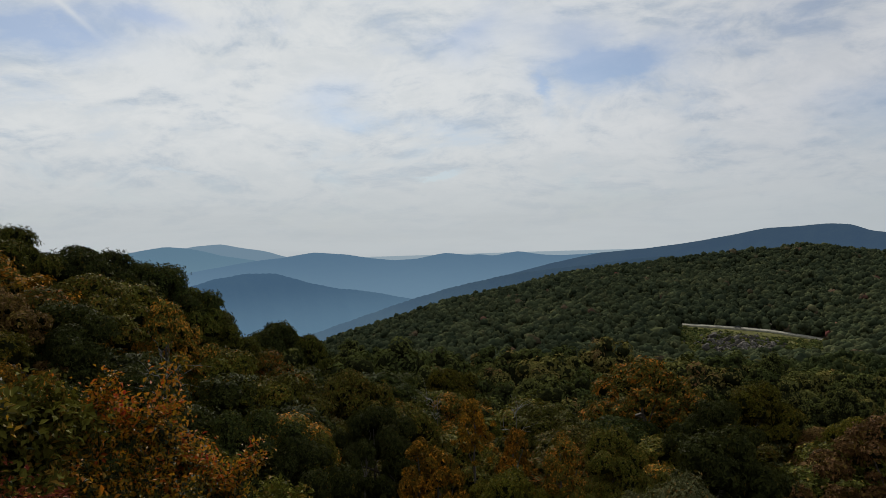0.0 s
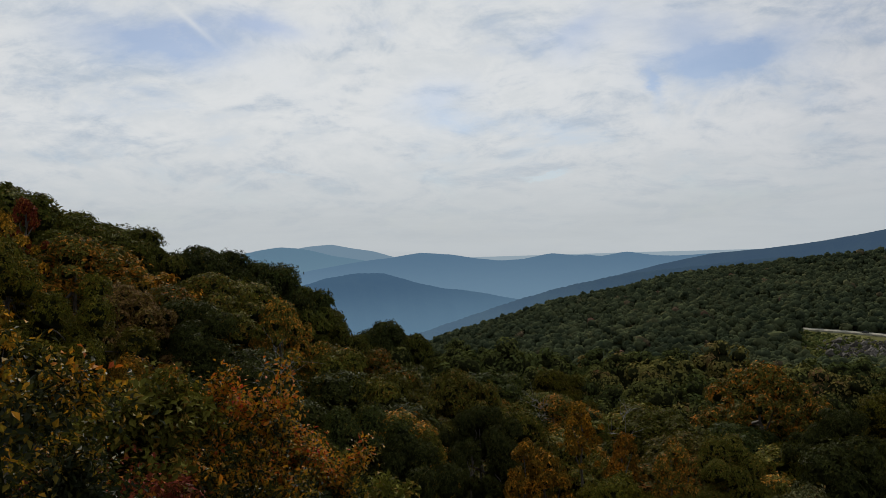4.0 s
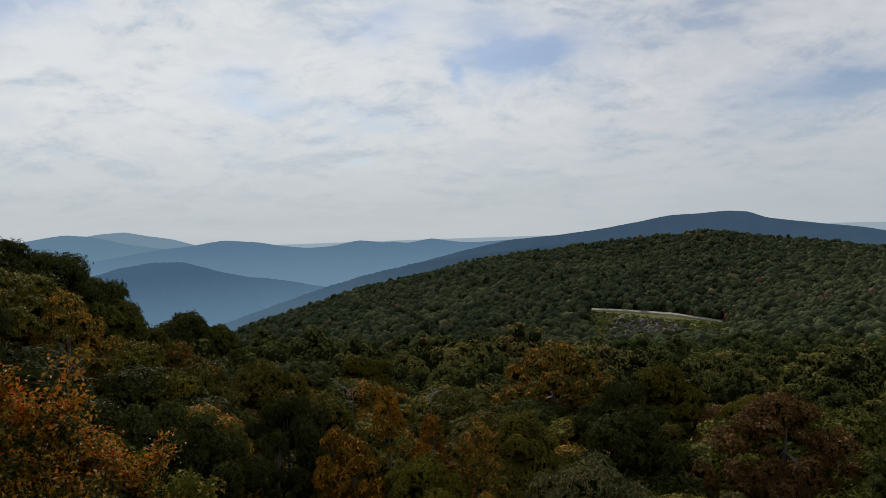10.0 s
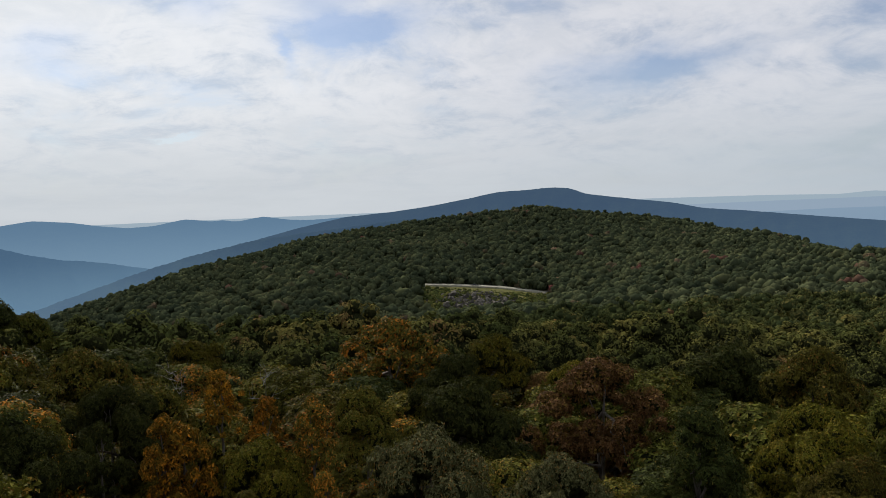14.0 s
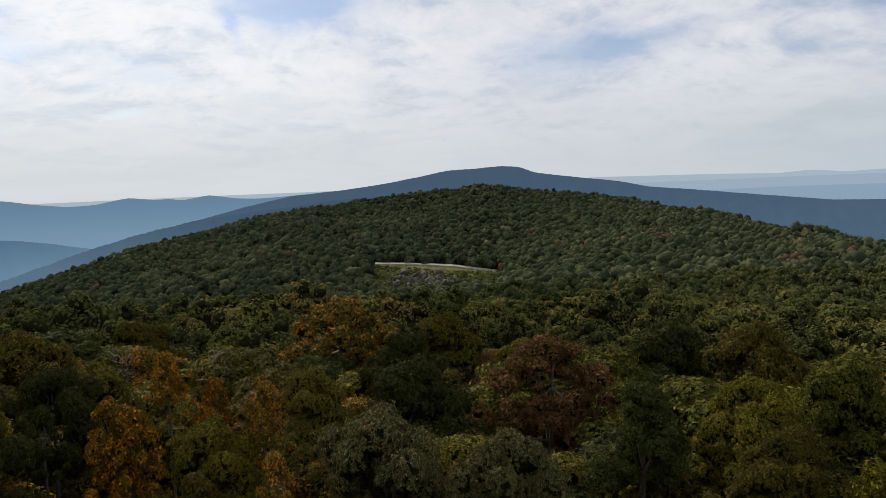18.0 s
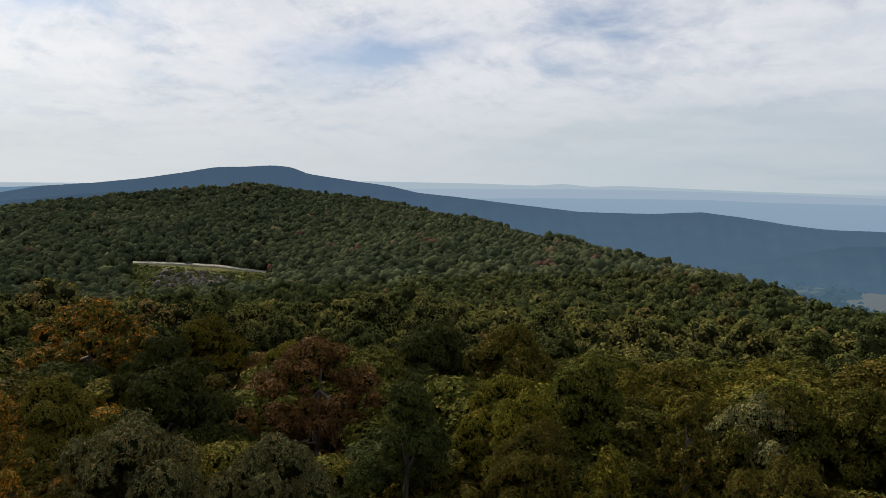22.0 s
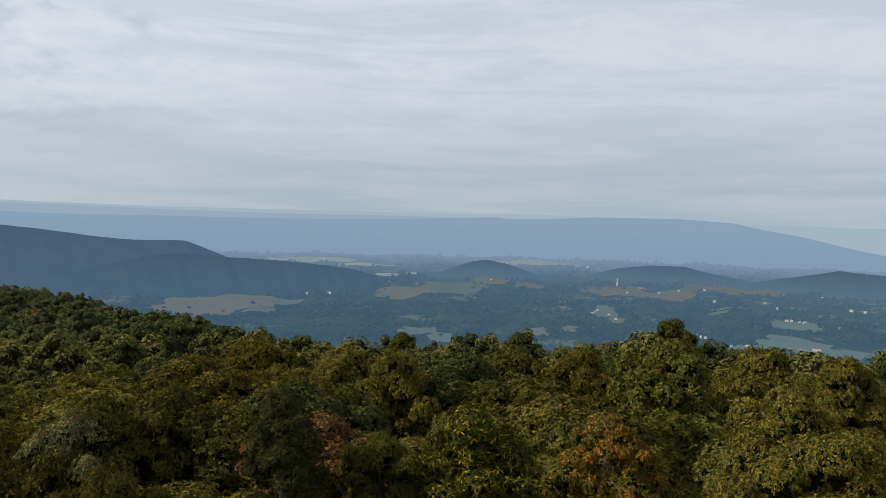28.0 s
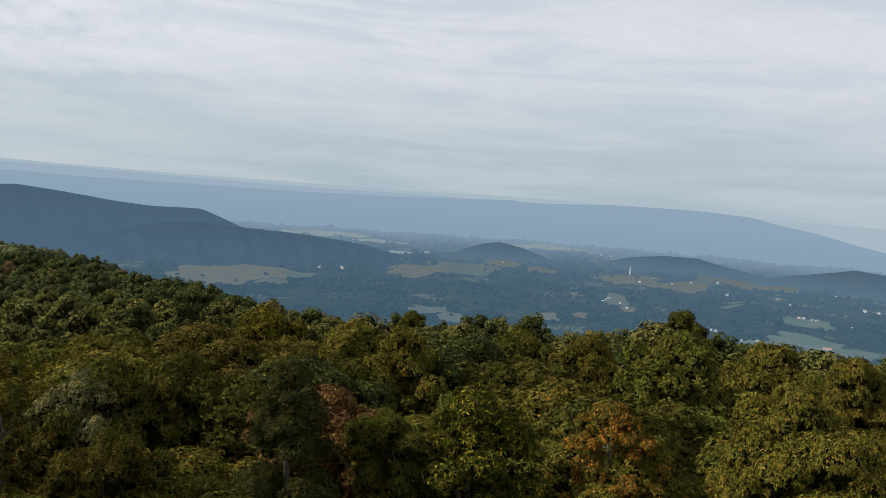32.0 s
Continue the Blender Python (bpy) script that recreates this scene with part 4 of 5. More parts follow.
def make_sumac(seed, az, r, top, height, fronds, mat=RED):
    """A sumac: bare stems, each ending in a whorl of feathered red leaves."""
    rng = np.random.RandomState(seed)
    root = new("sumac_shrub")
    x, y, _ = place(az, r, 0.0)
    root.location = (x, y, top - height)
    for k in range(5):
        a = k * 1.9 + rng.uniform(-0.4, 0.4)
        e = np.array([math.cos(a) * 0.6, math.sin(a) * 0.6, height * rng.uniform(0.72, 0.98)])
        part("stem", mesh_from("stem", *limb_to(rng, (0.1 * math.cos(a), 0.1 * math.sin(a), -0.4), e, 0.03, 0.012, 6, 0.05), [TWIGS_AND_SHADE], smooth=True), root)
        vs, fs = [], []
        for _ in range(fronds // 5):
            b = rng.uniform(0, math.tau)
            el = rng.uniform(-0.1, 1.0)
            d = np.array([math.cos(b) * math.cos(el), math.sin(b) * math.cos(el), math.sin(el)])
            L = rng.uniform(0.15, 0.26)
            t = np.linspace(0.12, 1, 9)[:, None]
            rach = e + d * L * t - np.array([0, 0, 1]) * (t ** 2) * L * 0.75
            side = np.cross(d, (0, 0, 1.0))
            side /= np.linalg.norm(side) + 1e-9
            for s in (-1, 1):
                w = 0.065 * np.sin(np.pi * (0.12 + 0.8 * t)) + 0.02
                tip = rach + side * s * w + d * w * 0.5 - np.array([0, 0, 1]) * w * 0.35
                m1 = rach * 0.5 + tip * 0.5 + d * 0.012
                m2 = rach * 0.5 + tip * 0.5 - d * 0.012
                n0 = len(vs) * 36
                vs.append(np.stack([rach, m1, tip, m2], 1).reshape(-1, 3))
                q = np.arange(9)[:, None] * 4 + n0
                fs.append(np.concatenate([q + [0, 2, 1], q + [0, 3, 2]], 1).reshape(-1, 3))
        part("frond_whorl", mesh_from("frond_whorl", np.concatenate(vs), np.concatenate(fs), [mat]), root)
    tagged(root, "sumac shrub with feathered crimson autumn leaves", "shrub", "shrubs by the overlook")


def make_shrubs():
    def up(r, el):
        return r * math.tan(math.radians(el))
    make_sapling("cherry_sapling", 51, -53.2, 6.6, up(6.6, -2.4), 1.05, 3.8, TURNING_SHADED, 0.074, 3000, 5, "young tree with large yellow and orange leaves beside the overlook")
    make_sapling("cherry_sapling", 52, -48.3, 7.2, up(7.2, -9.5), 0.85, 3.0, TURNING_SHADED, 0.070, 2700, 5, "young tree with yellow-green turning leaves beside the overlook")
    make_sapling("cherry_sapling", 56, -54.0, 6.4, up(6.4, -9.0), 1.0, 3.0, TURNING_SHADED, 0.070, 2800, 5, "young tree with orange leaves beside the overlook")
    make_sapling("hickory_sapling", 53, -39.8, 12.5, up(12.5, -8.4), 1.7, 4.6, TURNING_SHADED, 0.090, 4600, 6, "small forked tree with orange and green leaves")
    make_sapling("hickory_sapling", 58, -42.4, 12.0, up(12.0, -9.6), 1.3, 4.2, TURNING_SHADED, 0.090, 3200, 6, "small tree with yellow-green and orange leaves")
    make_sapling("hickory_sapling", 54, -33.6, 14.5, up(14.5, -12.0), 1.2, 3.8, TURNING_SHADED, 0.090, 3200, 6, "small tree with golden orange leaves on the slope")
    make_sapling("hickory_sapling", 55, -45.3, 11.5, up(11.5, -7.4), 1.3, 3.9, OLIVE, 0.13, 2000, 6, "small olive-green tree on the slope")
    make_sapling("hickory_sapling", 57, -30.0, 16.5, up(16.5, -14.0), 1.5, 4.2, OLIVE, 0.14, 2100, 6, "small olive-green tree low on the slope")
    make_sapling("maple_sapling", 59, -47.8, 9.2, up(9.2, -11.2), 0.7, 2.8, RED, 0.085, 1300, 6, "young tree with crimson leaves beside the overlook")
    make_sapling("maple_sapling", 60, -44.2, 9.6, up(9.6, -13.6), 0.6, 2.6, RED, 0.085, 900, 6, "young tree with crimson leaves low on the slope")
    make_sumac(62, -42.8, 9.0, up(9.0, -15.5), 2.2, 80)
    make_sumac(64, -49.5, 9.5, up(9.5, -16.0), 2.2, 70)


make_shrubs()
make_special()
make_near_forest()
for proto in NEAR + NEAR_SLIM + MID + MID_SLIM + YOUNG + LOOSE:
    for c in list(proto.children):
        bpy.data.objects.remove(c)
    bpy.data.objects.remove(proto)


# ---- the woods beyond ----
def clearing(az, r):
    """The open slope below the road on the far hill."""
    return (az > -0.6) & (az < 9.2) & (r > 505 + 3.0 * np.abs(az - 4.0)) & (r < 612)


def crown_stuff(name, label, seed, r0, r1, spacing, quads, size, radius, az0, az1, dome, core, mat, tufts, bulk, deep, tight=1.0):
    """A sea of crowns, each of many round tufts of leaf sprays."""
    rng = np.random.RandomState(seed)
    half = int(r1 / spacing) + 1
    gi, gj = np.meshgrid(np.arange(-half, half), np.arange(-half, half))
    x = (gi + 0.5 * (gj % 2) + rng.uniform(-0.36, 0.36, gi.shape)) * spacing
    y = (gj * 0.9 + rng.uniform(-0.36, 0.36, gi.shape)) * spacing
    r, az = np.hypot(x, y), np.degrees(np.arctan2(x, y))
    keep = (r > r0) & (r < r1) & (az > az0) & (az < az1) & ~clearing(az, r)
    x, y, r, az = x[keep], y[keep], r[keep], az[keep]
    z = canopy(az, r)
    # leave out crowns that stand well below the nearer woods' rim
    rim = np.full(len(r), -90.0)
    for q in np.linspace(60, 1000, 60):
        rim = np.where(q < r - 8, np.maximum(rim, np.degrees(np.arctan2(canopy(az, np.full_like(az, q)), q))), rim)
    keep = np.degrees(np.arctan2(z + 3, r)) > rim - 0.25
    x, y, z, r, az = x[keep], y[keep], z[keep], r[keep], az[keep]
    n = len(x)
    rad = radius * np.clip(rng.normal(1.0, 0.26, n), 0.55, 1.7)
    top = z + rng.normal(0, 0.30 * radius, n) + np.interp(r, [300, 900], [0.0, 1.8])
    tone = np.clip(rng.beta(1.5, 2.6, n) * 0.92 + 0.12 * np.sin(x * 0.021 + 1) * np.sin(y * 0.017) + np.interp(az, [-30, -22, -3, 4, 16, 30], [-0.12, 0.0, 0.08, 0.03, 0.13, 0.16]) - 0.26 * np.clip((az - 32) / 8, 0, 1) * np.clip((r - 300) / 60, 0, 1), 0, np.interp(az, [0, 15], [0.79, 0.69]))
    turned = rng.rand(n)
    tone = np.where((turned > 0.984) & (az < 45), rng.uniform(0.80, 0.92, n), tone)
    tone = np.where((az > 37) & (r > 290) & (turned < 0.5), rng.uniform(0.70, 0.79, n), tone)
    for a0, q0, w in ((20.6, 592, 9), (18.0, 588, 7), (28.9, 418, 7), (11.4, 545, 6), (14.9, 590, 6), (9.3, 612, 7)):
        px, py, _ = place(a0, q0, 0.0)
        tone = np.where((x - px) ** 2 + (y - py) ** 2 < w * w, 0.95, tone)
    # each crown is a lobed dome, coloured dark as inner shade, with leaf sprays standing off it
    ph1, ph2 = rng.rand(n, 1) * 6.28, rng.rand(n, 1) * 6.28
    squash = rng.uniform(0.75, 1.1, n)[:, None]

    def shell(d, k):
        ang = np.arctan2(d[:, :, 1], d[:, :, 0])
        lobe = 1 + 0.22 * np.sin(3 * ang + ph1) * np.sin(4 * d[:, :, 2] + ph2) + 0.17 * np.sin(7 * ang + ph2 + 5 * d[:, :, 2])
        sc = rad[:, None] * lobe * k
        return np.stack([x[:, None] + d[:, :, 0] * sc, y[:, None] + d[:, :, 1] * sc,
                         (top - rad * 0.95)[:, None] + d[:, :, 2] * sc * squash - (1 - d[:, :, 2]) * rad[:, None] * 0.62], 2)

    seg, rings = dome
    th = np.concatenate([np.repeat(np.linspace(0.0, 1.15, rings + 1)[1:], seg)])
    an = np.tile(np.arange(seg) * math.tau / seg, rings) + np.repeat(np.arange(rings) * math.pi / seg, seg)
    dd = np.stack([np.sin(th * 1.5) * np.cos(an), np.sin(th * 1.5) * np.sin(an), np.cos(th * 1.5)], 1)
    dd = np.concatenate([[[0, 0, 1.0]], dd])
    m = len(dd)
    dv = shell(np.broadcast_to(dd, (n, m, 3)), core * rng.uniform(0.86, 1.12, (n, m))).reshape(-1, 3)
    tri = [(0, 1 + k, 1 + (k + 1) % seg) for k in range(seg)]
    for q in range(rings - 1):
        for k in range(seg):
            a, b = 1 + q * seg + k, 1 + q * seg + (k + 1) % seg
            tri += [(a, a + seg, b), (b, a + seg, b + seg)]
    df = (np.array(tri)[None] + np.arange(n)[:, None, None] * m).reshape(-1, 3)
    # sub-crowns stand over the dome, each with its own round top
    q = (np.arange(tufts) + 0.5) / tufts
    tz = 1 - 0.78 * q[None] + rng.uniform(-0.06, 0.06, (n, tufts))
    ta = np.arange(tufts)[None] * 2.4 + ph1 + rng.uniform(-0.35, 0.35, (n, tufts))
    td = np.stack([np.cos(ta) * np.sqrt(np.clip(1 - tz ** 2, 0, 1)), np.sin(ta) * np.sqrt(np.clip(1 - tz ** 2, 0, 1)), tz], 2)
    tc = shell(td, rng.uniform(0.66, 0.88, (n, tufts)) * tight)
    tr = rad[:, None] * rng.uniform(0.75, 1.2, (n, tufts)) * (2.05 - 0.9 * tight) / math.sqrt(tufts)
    k = rng.randint(tufts, size=(n, quads))
    row = np.arange(n)[:, None]
    d = rng.normal(0, 1, (n, quads, 3))
    d /= np.linalg.norm(d, axis=2)[:, :, None]
    d = d + td[row, k] * 0.62 + np.array([0, 0, 0.16])
    d /= np.linalg.norm(d, axis=2)[:, :, None]
    c = (tc[row, k] + d * (tr[row, k] * rng.uniform(0.92, 1.05, (n, quads)))[:, :, None]).reshape(-1, 3)
    shade = rng.normal(0, 0.05, (n, tufts))
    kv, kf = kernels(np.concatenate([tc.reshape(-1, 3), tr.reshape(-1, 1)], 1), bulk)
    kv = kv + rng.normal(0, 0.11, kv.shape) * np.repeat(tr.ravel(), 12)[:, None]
    nrm = d.reshape(-1, 3) + rng.normal(0, 0.17, (n * quads, 3))
    nrm /= np.linalg.norm(nrm, axis=1)[:, None]
    s = np.cross(nrm, rng.normal(0, 1, (n * quads, 3)))
    s /= np.linalg.norm(s, axis=1)[:, None]
    u = np.cross(nrm, s)
    L = (size * np.repeat(rad / radius * np.interp(r, [55, 95, 135], [0.62, 1.0, 1.15]), quads) * rng.uniform(0.6, 1.3, n * quads))[:, None]
    v = np.stack([c - s * L * 0.55, c + s * L * 0.45 + u * L * 0.25, c + u * L * 0.75 - nrm * L * 0.2], 1).reshape(-1, 3)
    f = np.arange(n * quads * 3).reshape(-1, 3)
    tv = np.repeat(np.clip(tone[:, None] + shade[row, k] + rng.normal(0, 0.03, (n, quads)), 0, 1).ravel(), 3)
    # the inner balls get a darker tone, standing for shade within the crown
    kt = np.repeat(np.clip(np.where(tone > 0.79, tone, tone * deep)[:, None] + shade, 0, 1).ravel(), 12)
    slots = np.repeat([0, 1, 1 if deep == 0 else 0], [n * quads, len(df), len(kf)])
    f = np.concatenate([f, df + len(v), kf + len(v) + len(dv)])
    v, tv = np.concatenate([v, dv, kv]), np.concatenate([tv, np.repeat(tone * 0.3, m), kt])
    ob = new(name, mesh_from(name, v, f, [mat, TWIGS_AND_SHADE], tone=tv, slots=slots, smooth=np.repeat([False, True, True], [n * quads, len(df), len(kf)])))
    tagged(ob, label, "woods", kind="stuff")


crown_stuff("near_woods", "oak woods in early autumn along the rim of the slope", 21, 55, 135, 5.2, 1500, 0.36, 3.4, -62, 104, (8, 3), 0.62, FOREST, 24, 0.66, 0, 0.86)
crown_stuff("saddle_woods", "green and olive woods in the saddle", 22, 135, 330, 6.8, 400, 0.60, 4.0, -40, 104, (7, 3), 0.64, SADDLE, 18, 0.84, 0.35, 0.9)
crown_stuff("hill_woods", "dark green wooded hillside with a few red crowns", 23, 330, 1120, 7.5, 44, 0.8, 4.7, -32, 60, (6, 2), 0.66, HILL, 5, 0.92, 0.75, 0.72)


# ---- the road on the far hill ----
def pale_stone():
    m, n = material("pale_stone")
    pos = n.add("ShaderNodeNewGeometry").outputs["Position"]
    f = n.math("ADD", n.math("MULTIPLY", n.noise(pos, 0.35, 4), 0.5), n.math("MULTIPLY", n.noise(pos, 4.0, 5, 0.65), 0.5))
    finish(n, principled(n, n.ramp(f, [(0.35, (0.20, 0.185, 0.14)), (0.65, (0.38, 0.36, 0.27))]), 0.9, f, 0.4, 0.05, 0.1))
    return m


def asphalt():
    m, n = material("worn_asphalt")
    pos = n.add("ShaderNodeNewGeometry").outputs["Position"]
    f = n.noise(pos, 0.8, 6, 0.65)
    finish(n, principled(n, n.ramp(f, [(0.35, (0.15, 0.143, 0.115)), (0.65, (0.25, 0.238, 0.19))]), 0.9, f, 0.3, 0.02, 0.15))
    return m


def grass():
    m, n = material("mown_grass")
    pos = n.add("ShaderNodeNewGeometry").outputs["Position"]
    f = n.math("ADD", n.math("MULTIPLY", n.noise(pos, 0.12, 4), 0.6), n.math("MULTIPLY", n.noise(pos, 2.5, 5, 0.7), 0.4))
    finish(n, principled(n, n.ramp(f, [(0.36, (0.050, 0.046, 0.018)), (0.5, (0.085, 0.085, 0.026)), (0.64, (0.125, 0.115, 0.038))]), 0.95, f, 0.6, 0.3, 0.05))
    return m


def rock():
    m, n = material("grey_rock")
    pos = n.add("ShaderNodeNewGeometry").outputs["Position"]
    isl = n.add("ShaderNodeNewGeometry").outputs["Random Per Island"]
    f = n.math("ADD", n.math("MULTIPLY", n.noise(pos, 1.6, 6, 0.65), 0.6), n.math("MULTIPLY", isl, 0.4))
    finish(n, principled(n, n.ramp(f, [(0.25, (0.028, 0.025, 0.021)), (0.5, (0.062, 0.056, 0.047)), (0.75, (0.135, 0.124, 0.108))]), 0.9, f, 0.6, 0.2, 0.1))
    return m


STONE, ASPHALT, GRASS, ROCK = pale_stone(), asphalt(), grass(), rock()
ROAD_AZ = np.linspace(-0.1, 8.9, 50)
ROAD_EL = np.interp(ROAD_AZ, [-1.2, 0.2, 1.8, 3.6, 5.5, 7.1, 8.7, 9.6], [-5.65, -5.72, -5.80, -5.92, -6.08, -6.31, -6.57, -6.72])
ROAD_R = 601.0


def ribbon(name, offsets, heights, mat):
    """A strip along the road, by ranges from its outer edge and heights over the road."""
    z0 = ROAD_R * np.tan(np.radians(ROAD_EL))
    v = np.concatenate([place(ROAD_AZ, np.full(50, ROAD_R + o), z0 + h) for o, h in zip(offsets, heights)])
    return mesh_from(name, v, grid_faces(len(offsets), 50), [mat])


def make_road():
    road = new("road", ribbon("road", [-0.4, -0.4, 0.0, 8.5, 9.2, 9.2], [-4.0, -0.1, 0.0, 0.5, 0.55, -3.0], ASPHALT))
    tagged(road, "pale two-lane mountain road curving round the hill", "road", kind="structure")
    wall = new("guard_wall", ribbon("guard_wall", [-0.9, -0.9, -0.85, -0.45, -0.4, -0.4], [-3.5, 0.36, 0.42, 0.42, 0.36, -3.0], STONE))
    tagged(wall, "low pale stone guard wall along the road's edge", "wall", kind="structure")
    # the open slope below: mown verge, then scree
    z0 = ROAD_R * np.tan(np.radians(ROAD_EL))
    t = np.linspace(0, 1, 14)
    for name, a, b, mat, lab, cat in (("verge", -0.9, -34.0, GRASS, "strip of mown grass and low weeds below the road", "grass"),):
        vs = []
        for q in t:
            o = a + (b - a) * q
            g = ground_z(ROAD_AZ, np.full(50, ROAD_R + o))
            vs.append(place(ROAD_AZ, np.full(50, ROAD_R + o), np.where(q < 0.02, z0 - 0.6, np.maximum(g + 0.6, z0 - 0.6 + (g - z0) * q * 1.15))))
        ob = new(name, mesh_from(name, np.concatenate(vs), grid_faces(len(t), 50), [mat], smooth=True))
        tagged(ob, lab, cat, kind="structure")
    rng = np.random.RandomState(71)
    az, o = rng.uniform(0.6, 6.6, 900), rng.uniform(-72, -13, 900)
    keep = (np.abs(az - 3.6) / 3.2 + np.abs(o + 40) / 42) < 1.0 + rng.uniform(-0.2, 0.1, 900)
    az, r = az[keep], ROAD_R + o[keep]
    size = rng.gamma(2.0, 0.36, len(az)) + 0.3
    p = place(az, r, ground_z(az, r) + 0.5 + size * 0.25)
    v, f = kernels(np.concatenate([p, size[:, None]], 1), 1.0)
    v = v + rng.normal(0, 1, v.shape) * np.repeat(size, 12)[:, None] * 0.2
    tagged(new("scree", mesh_from("scree", v, f, [ROCK])), "grey boulders of a scree slope below the road", "rocks", kind="stuff")
    # weeds and low bushes among the stones
    az, o = rng.uniform(-0.6, 9.0, 2400), rng.uniform(-98, -7, 2400)
    keep = rng.rand(2400) < np.clip(0.22 + np.abs(o + 42) / 60 + np.abs(az - 3.6) / 9, 0, 1)
    az, r = az[keep], ROAD_R + o[keep]
    size = rng.uniform(0.7, 1.9, len(az))
    v, f = kernels(np.concatenate([place(az, r, ground_z(az, r) + size * 0.4), size[:, None]], 1), 1.0)
    v = v + rng.normal(0, 1, v.shape) * np.repeat(size, 12)[:, None] * 0.22
    tone = np.repeat(rng.uniform(0.1, 0.72, len(az)), 12)
    tagged(new("low_bushes", mesh_from("low_bushes", v, f, [FOREST], tone=tone)), "low green and brown bushes on the open slope", "bushes", kind="stuff")


make_road()


def plain(name, colour, rough=0.5, metal=0.0):
    m, n = material(name)
    f = n.noise(n.add("ShaderNodeTexCoord").outputs["Object"], 3.0, 4)
    p = n.add("ShaderNodeBsdfPrincipled", {"Base Color": n.mix(n.math("MULTIPLY", f, 0.35), colour, tuple(c * 0.7 for c in colour)), "Roughness": rough, "Metallic": metal})
    finish(n, p.outputs[0])
    return m


def box(x0, x1, y0, y1, z0, z1, taper=0.0):
    bm = bmesh.new()
    bmesh.ops.create_cube(bm, size=1)
    for v in bm.verts:
        k = 1 - taper if v.co.z > 0 else 1
        v.co = ((x0 + x1) / 2 + v.co.x * (x1 - x0) * k, (y0 + y1) / 2 + v.co.y * (y1 - y0) * k, (z0 + z1) / 2 + v.co.z * (z1 - z0))
    return bm


def from_bm(name, bm, mat, bevel=0.0):
    if bevel:
        bmesh.ops.bevel(bm, geom=bm.edges[:], offset=bevel, segments=2, affect="EDGES")
    me = bpy.data.meshes.new(name)
    bm.to_mesh(me)
    bm.free()
    me.materials.append(mat)
    return me


def make_car():
    az = 3.5
    z = ROAD_R * math.tan(math.radians(float(np.interp(az, ROAD_AZ, ROAD_EL)))) + 0.28
    car = new("car")
    x, y, _ = place(az, ROAD_R + 3.0, 0.0)
    car.matrix_world = pose(x, y, z, 0, 0, -az + 2)
    paint, glass, rubber, alloy = plain("dark_paint", (0.03, 0.032, 0.036), 0.3), plain("car_glass", (0.02, 0.024, 0.028), 0.1), plain("rubber", (0.02, 0.02, 0.02), 0.9), plain("alloy", (0.4, 0.4, 0.41), 0.35, 1.0)
    part("body", from_bm("body", box(-2.2, 2.2, -0.9, 0.9, 0.3, 0.9), paint, 0.12), car)
    part("cabin", from_bm("cabin", box(-1.3, 1.0, -0.8, 0.8, 0.88, 1.5, 0.22), glass, 0.08), car, "dark glazed cabin")
    for sx in (-1.35, 1.35):
        for sy in (-0.85, 0.85):
            bm = bmesh.new()
            bmesh.ops.create_cone(bm, cap_ends=True, segments=14, radius1=0.33, radius2=0.33, depth=0.22)
            bmesh.ops.rotate(bm, verts=bm.verts, matrix=Matrix.Rotation(math.pi / 2, 3, "X"))
            bmesh.ops.translate(bm, verts=bm.verts, vec=(sx, sy, 0.33))
            wheel = part("wheel", from_bm("wheel", bm, rubber), car)
            bm = bmesh.new()
            bmesh.ops.create_cone(bm, cap_ends=True, segments=14, radius1=0.2, radius2=0.2, depth=0.24)
            bmesh.ops.rotate(bm, verts=bm.verts, matrix=Matrix.Rotation(math.pi / 2, 3, "X"))
            bmesh.ops.translate(bm, verts=bm.verts, vec=(sx, sy, 0.33))
            part("rim", from_bm("rim", bm, alloy), wheel, "grey metal rim")
    tagged(car, "small dark car on the mountain road", "car")


make_car()


# ---- dead branches that stand out of the leaves ----
def make_dead_tree(seed, az, r, top, height):
    rng = np.random.RandomState(seed)
    root = new("dead_tree")
    x, y, _ = place(az, r, 0.0)
    root.location = (x, y, top - height)
    part("trunk", mesh_from("trunk", *limb_to(rng, (0, 0, -3.0), (0.2, 0.1, height), 0.028, 0.008, 8, 0.02), [BARK], smooth=True), root)
    for k in range(7):
        t = rng.uniform(0.45, 0.97)
        a = rng.uniform(0, math.tau)
        e = np.array([math.cos(a), math.sin(a), rng.uniform(0.3, 1.1)]) * height * 0.22 * rng.uniform(0.6, 1.2) + (0, 0, t * height)
        arm = [limb_to(rng, (0.1, 0.05, t * height), e, 0.014, 0.006, 5, 0.08)]
        for _ in range(3):
            arm.append(limb_to(rng, e * 0.7 + np.array([0, 0, t * height]) * 0.3, e + rng.normal(0, 0.3, 3) + (0, 0, 0.25), 0.006, 0.003, 4, 0.06))
        part("limb", mesh_from("limb", *stack(arm), [DEADWOOD], smooth=True), root)
    tagged(root, "bare grey dead tree standing among the green crowns", "dead tree", "dead trees")


for seed, az, r, el, h in ((81, -36.4, 27, -6.0, 3.4), (82, -17.7, 39, -10.6, 2.6), (83, -12.0, 33, -11.4, 2.8)):
    make_dead_tree(seed, az, r, r * math.tan(math.radians(el)), h)


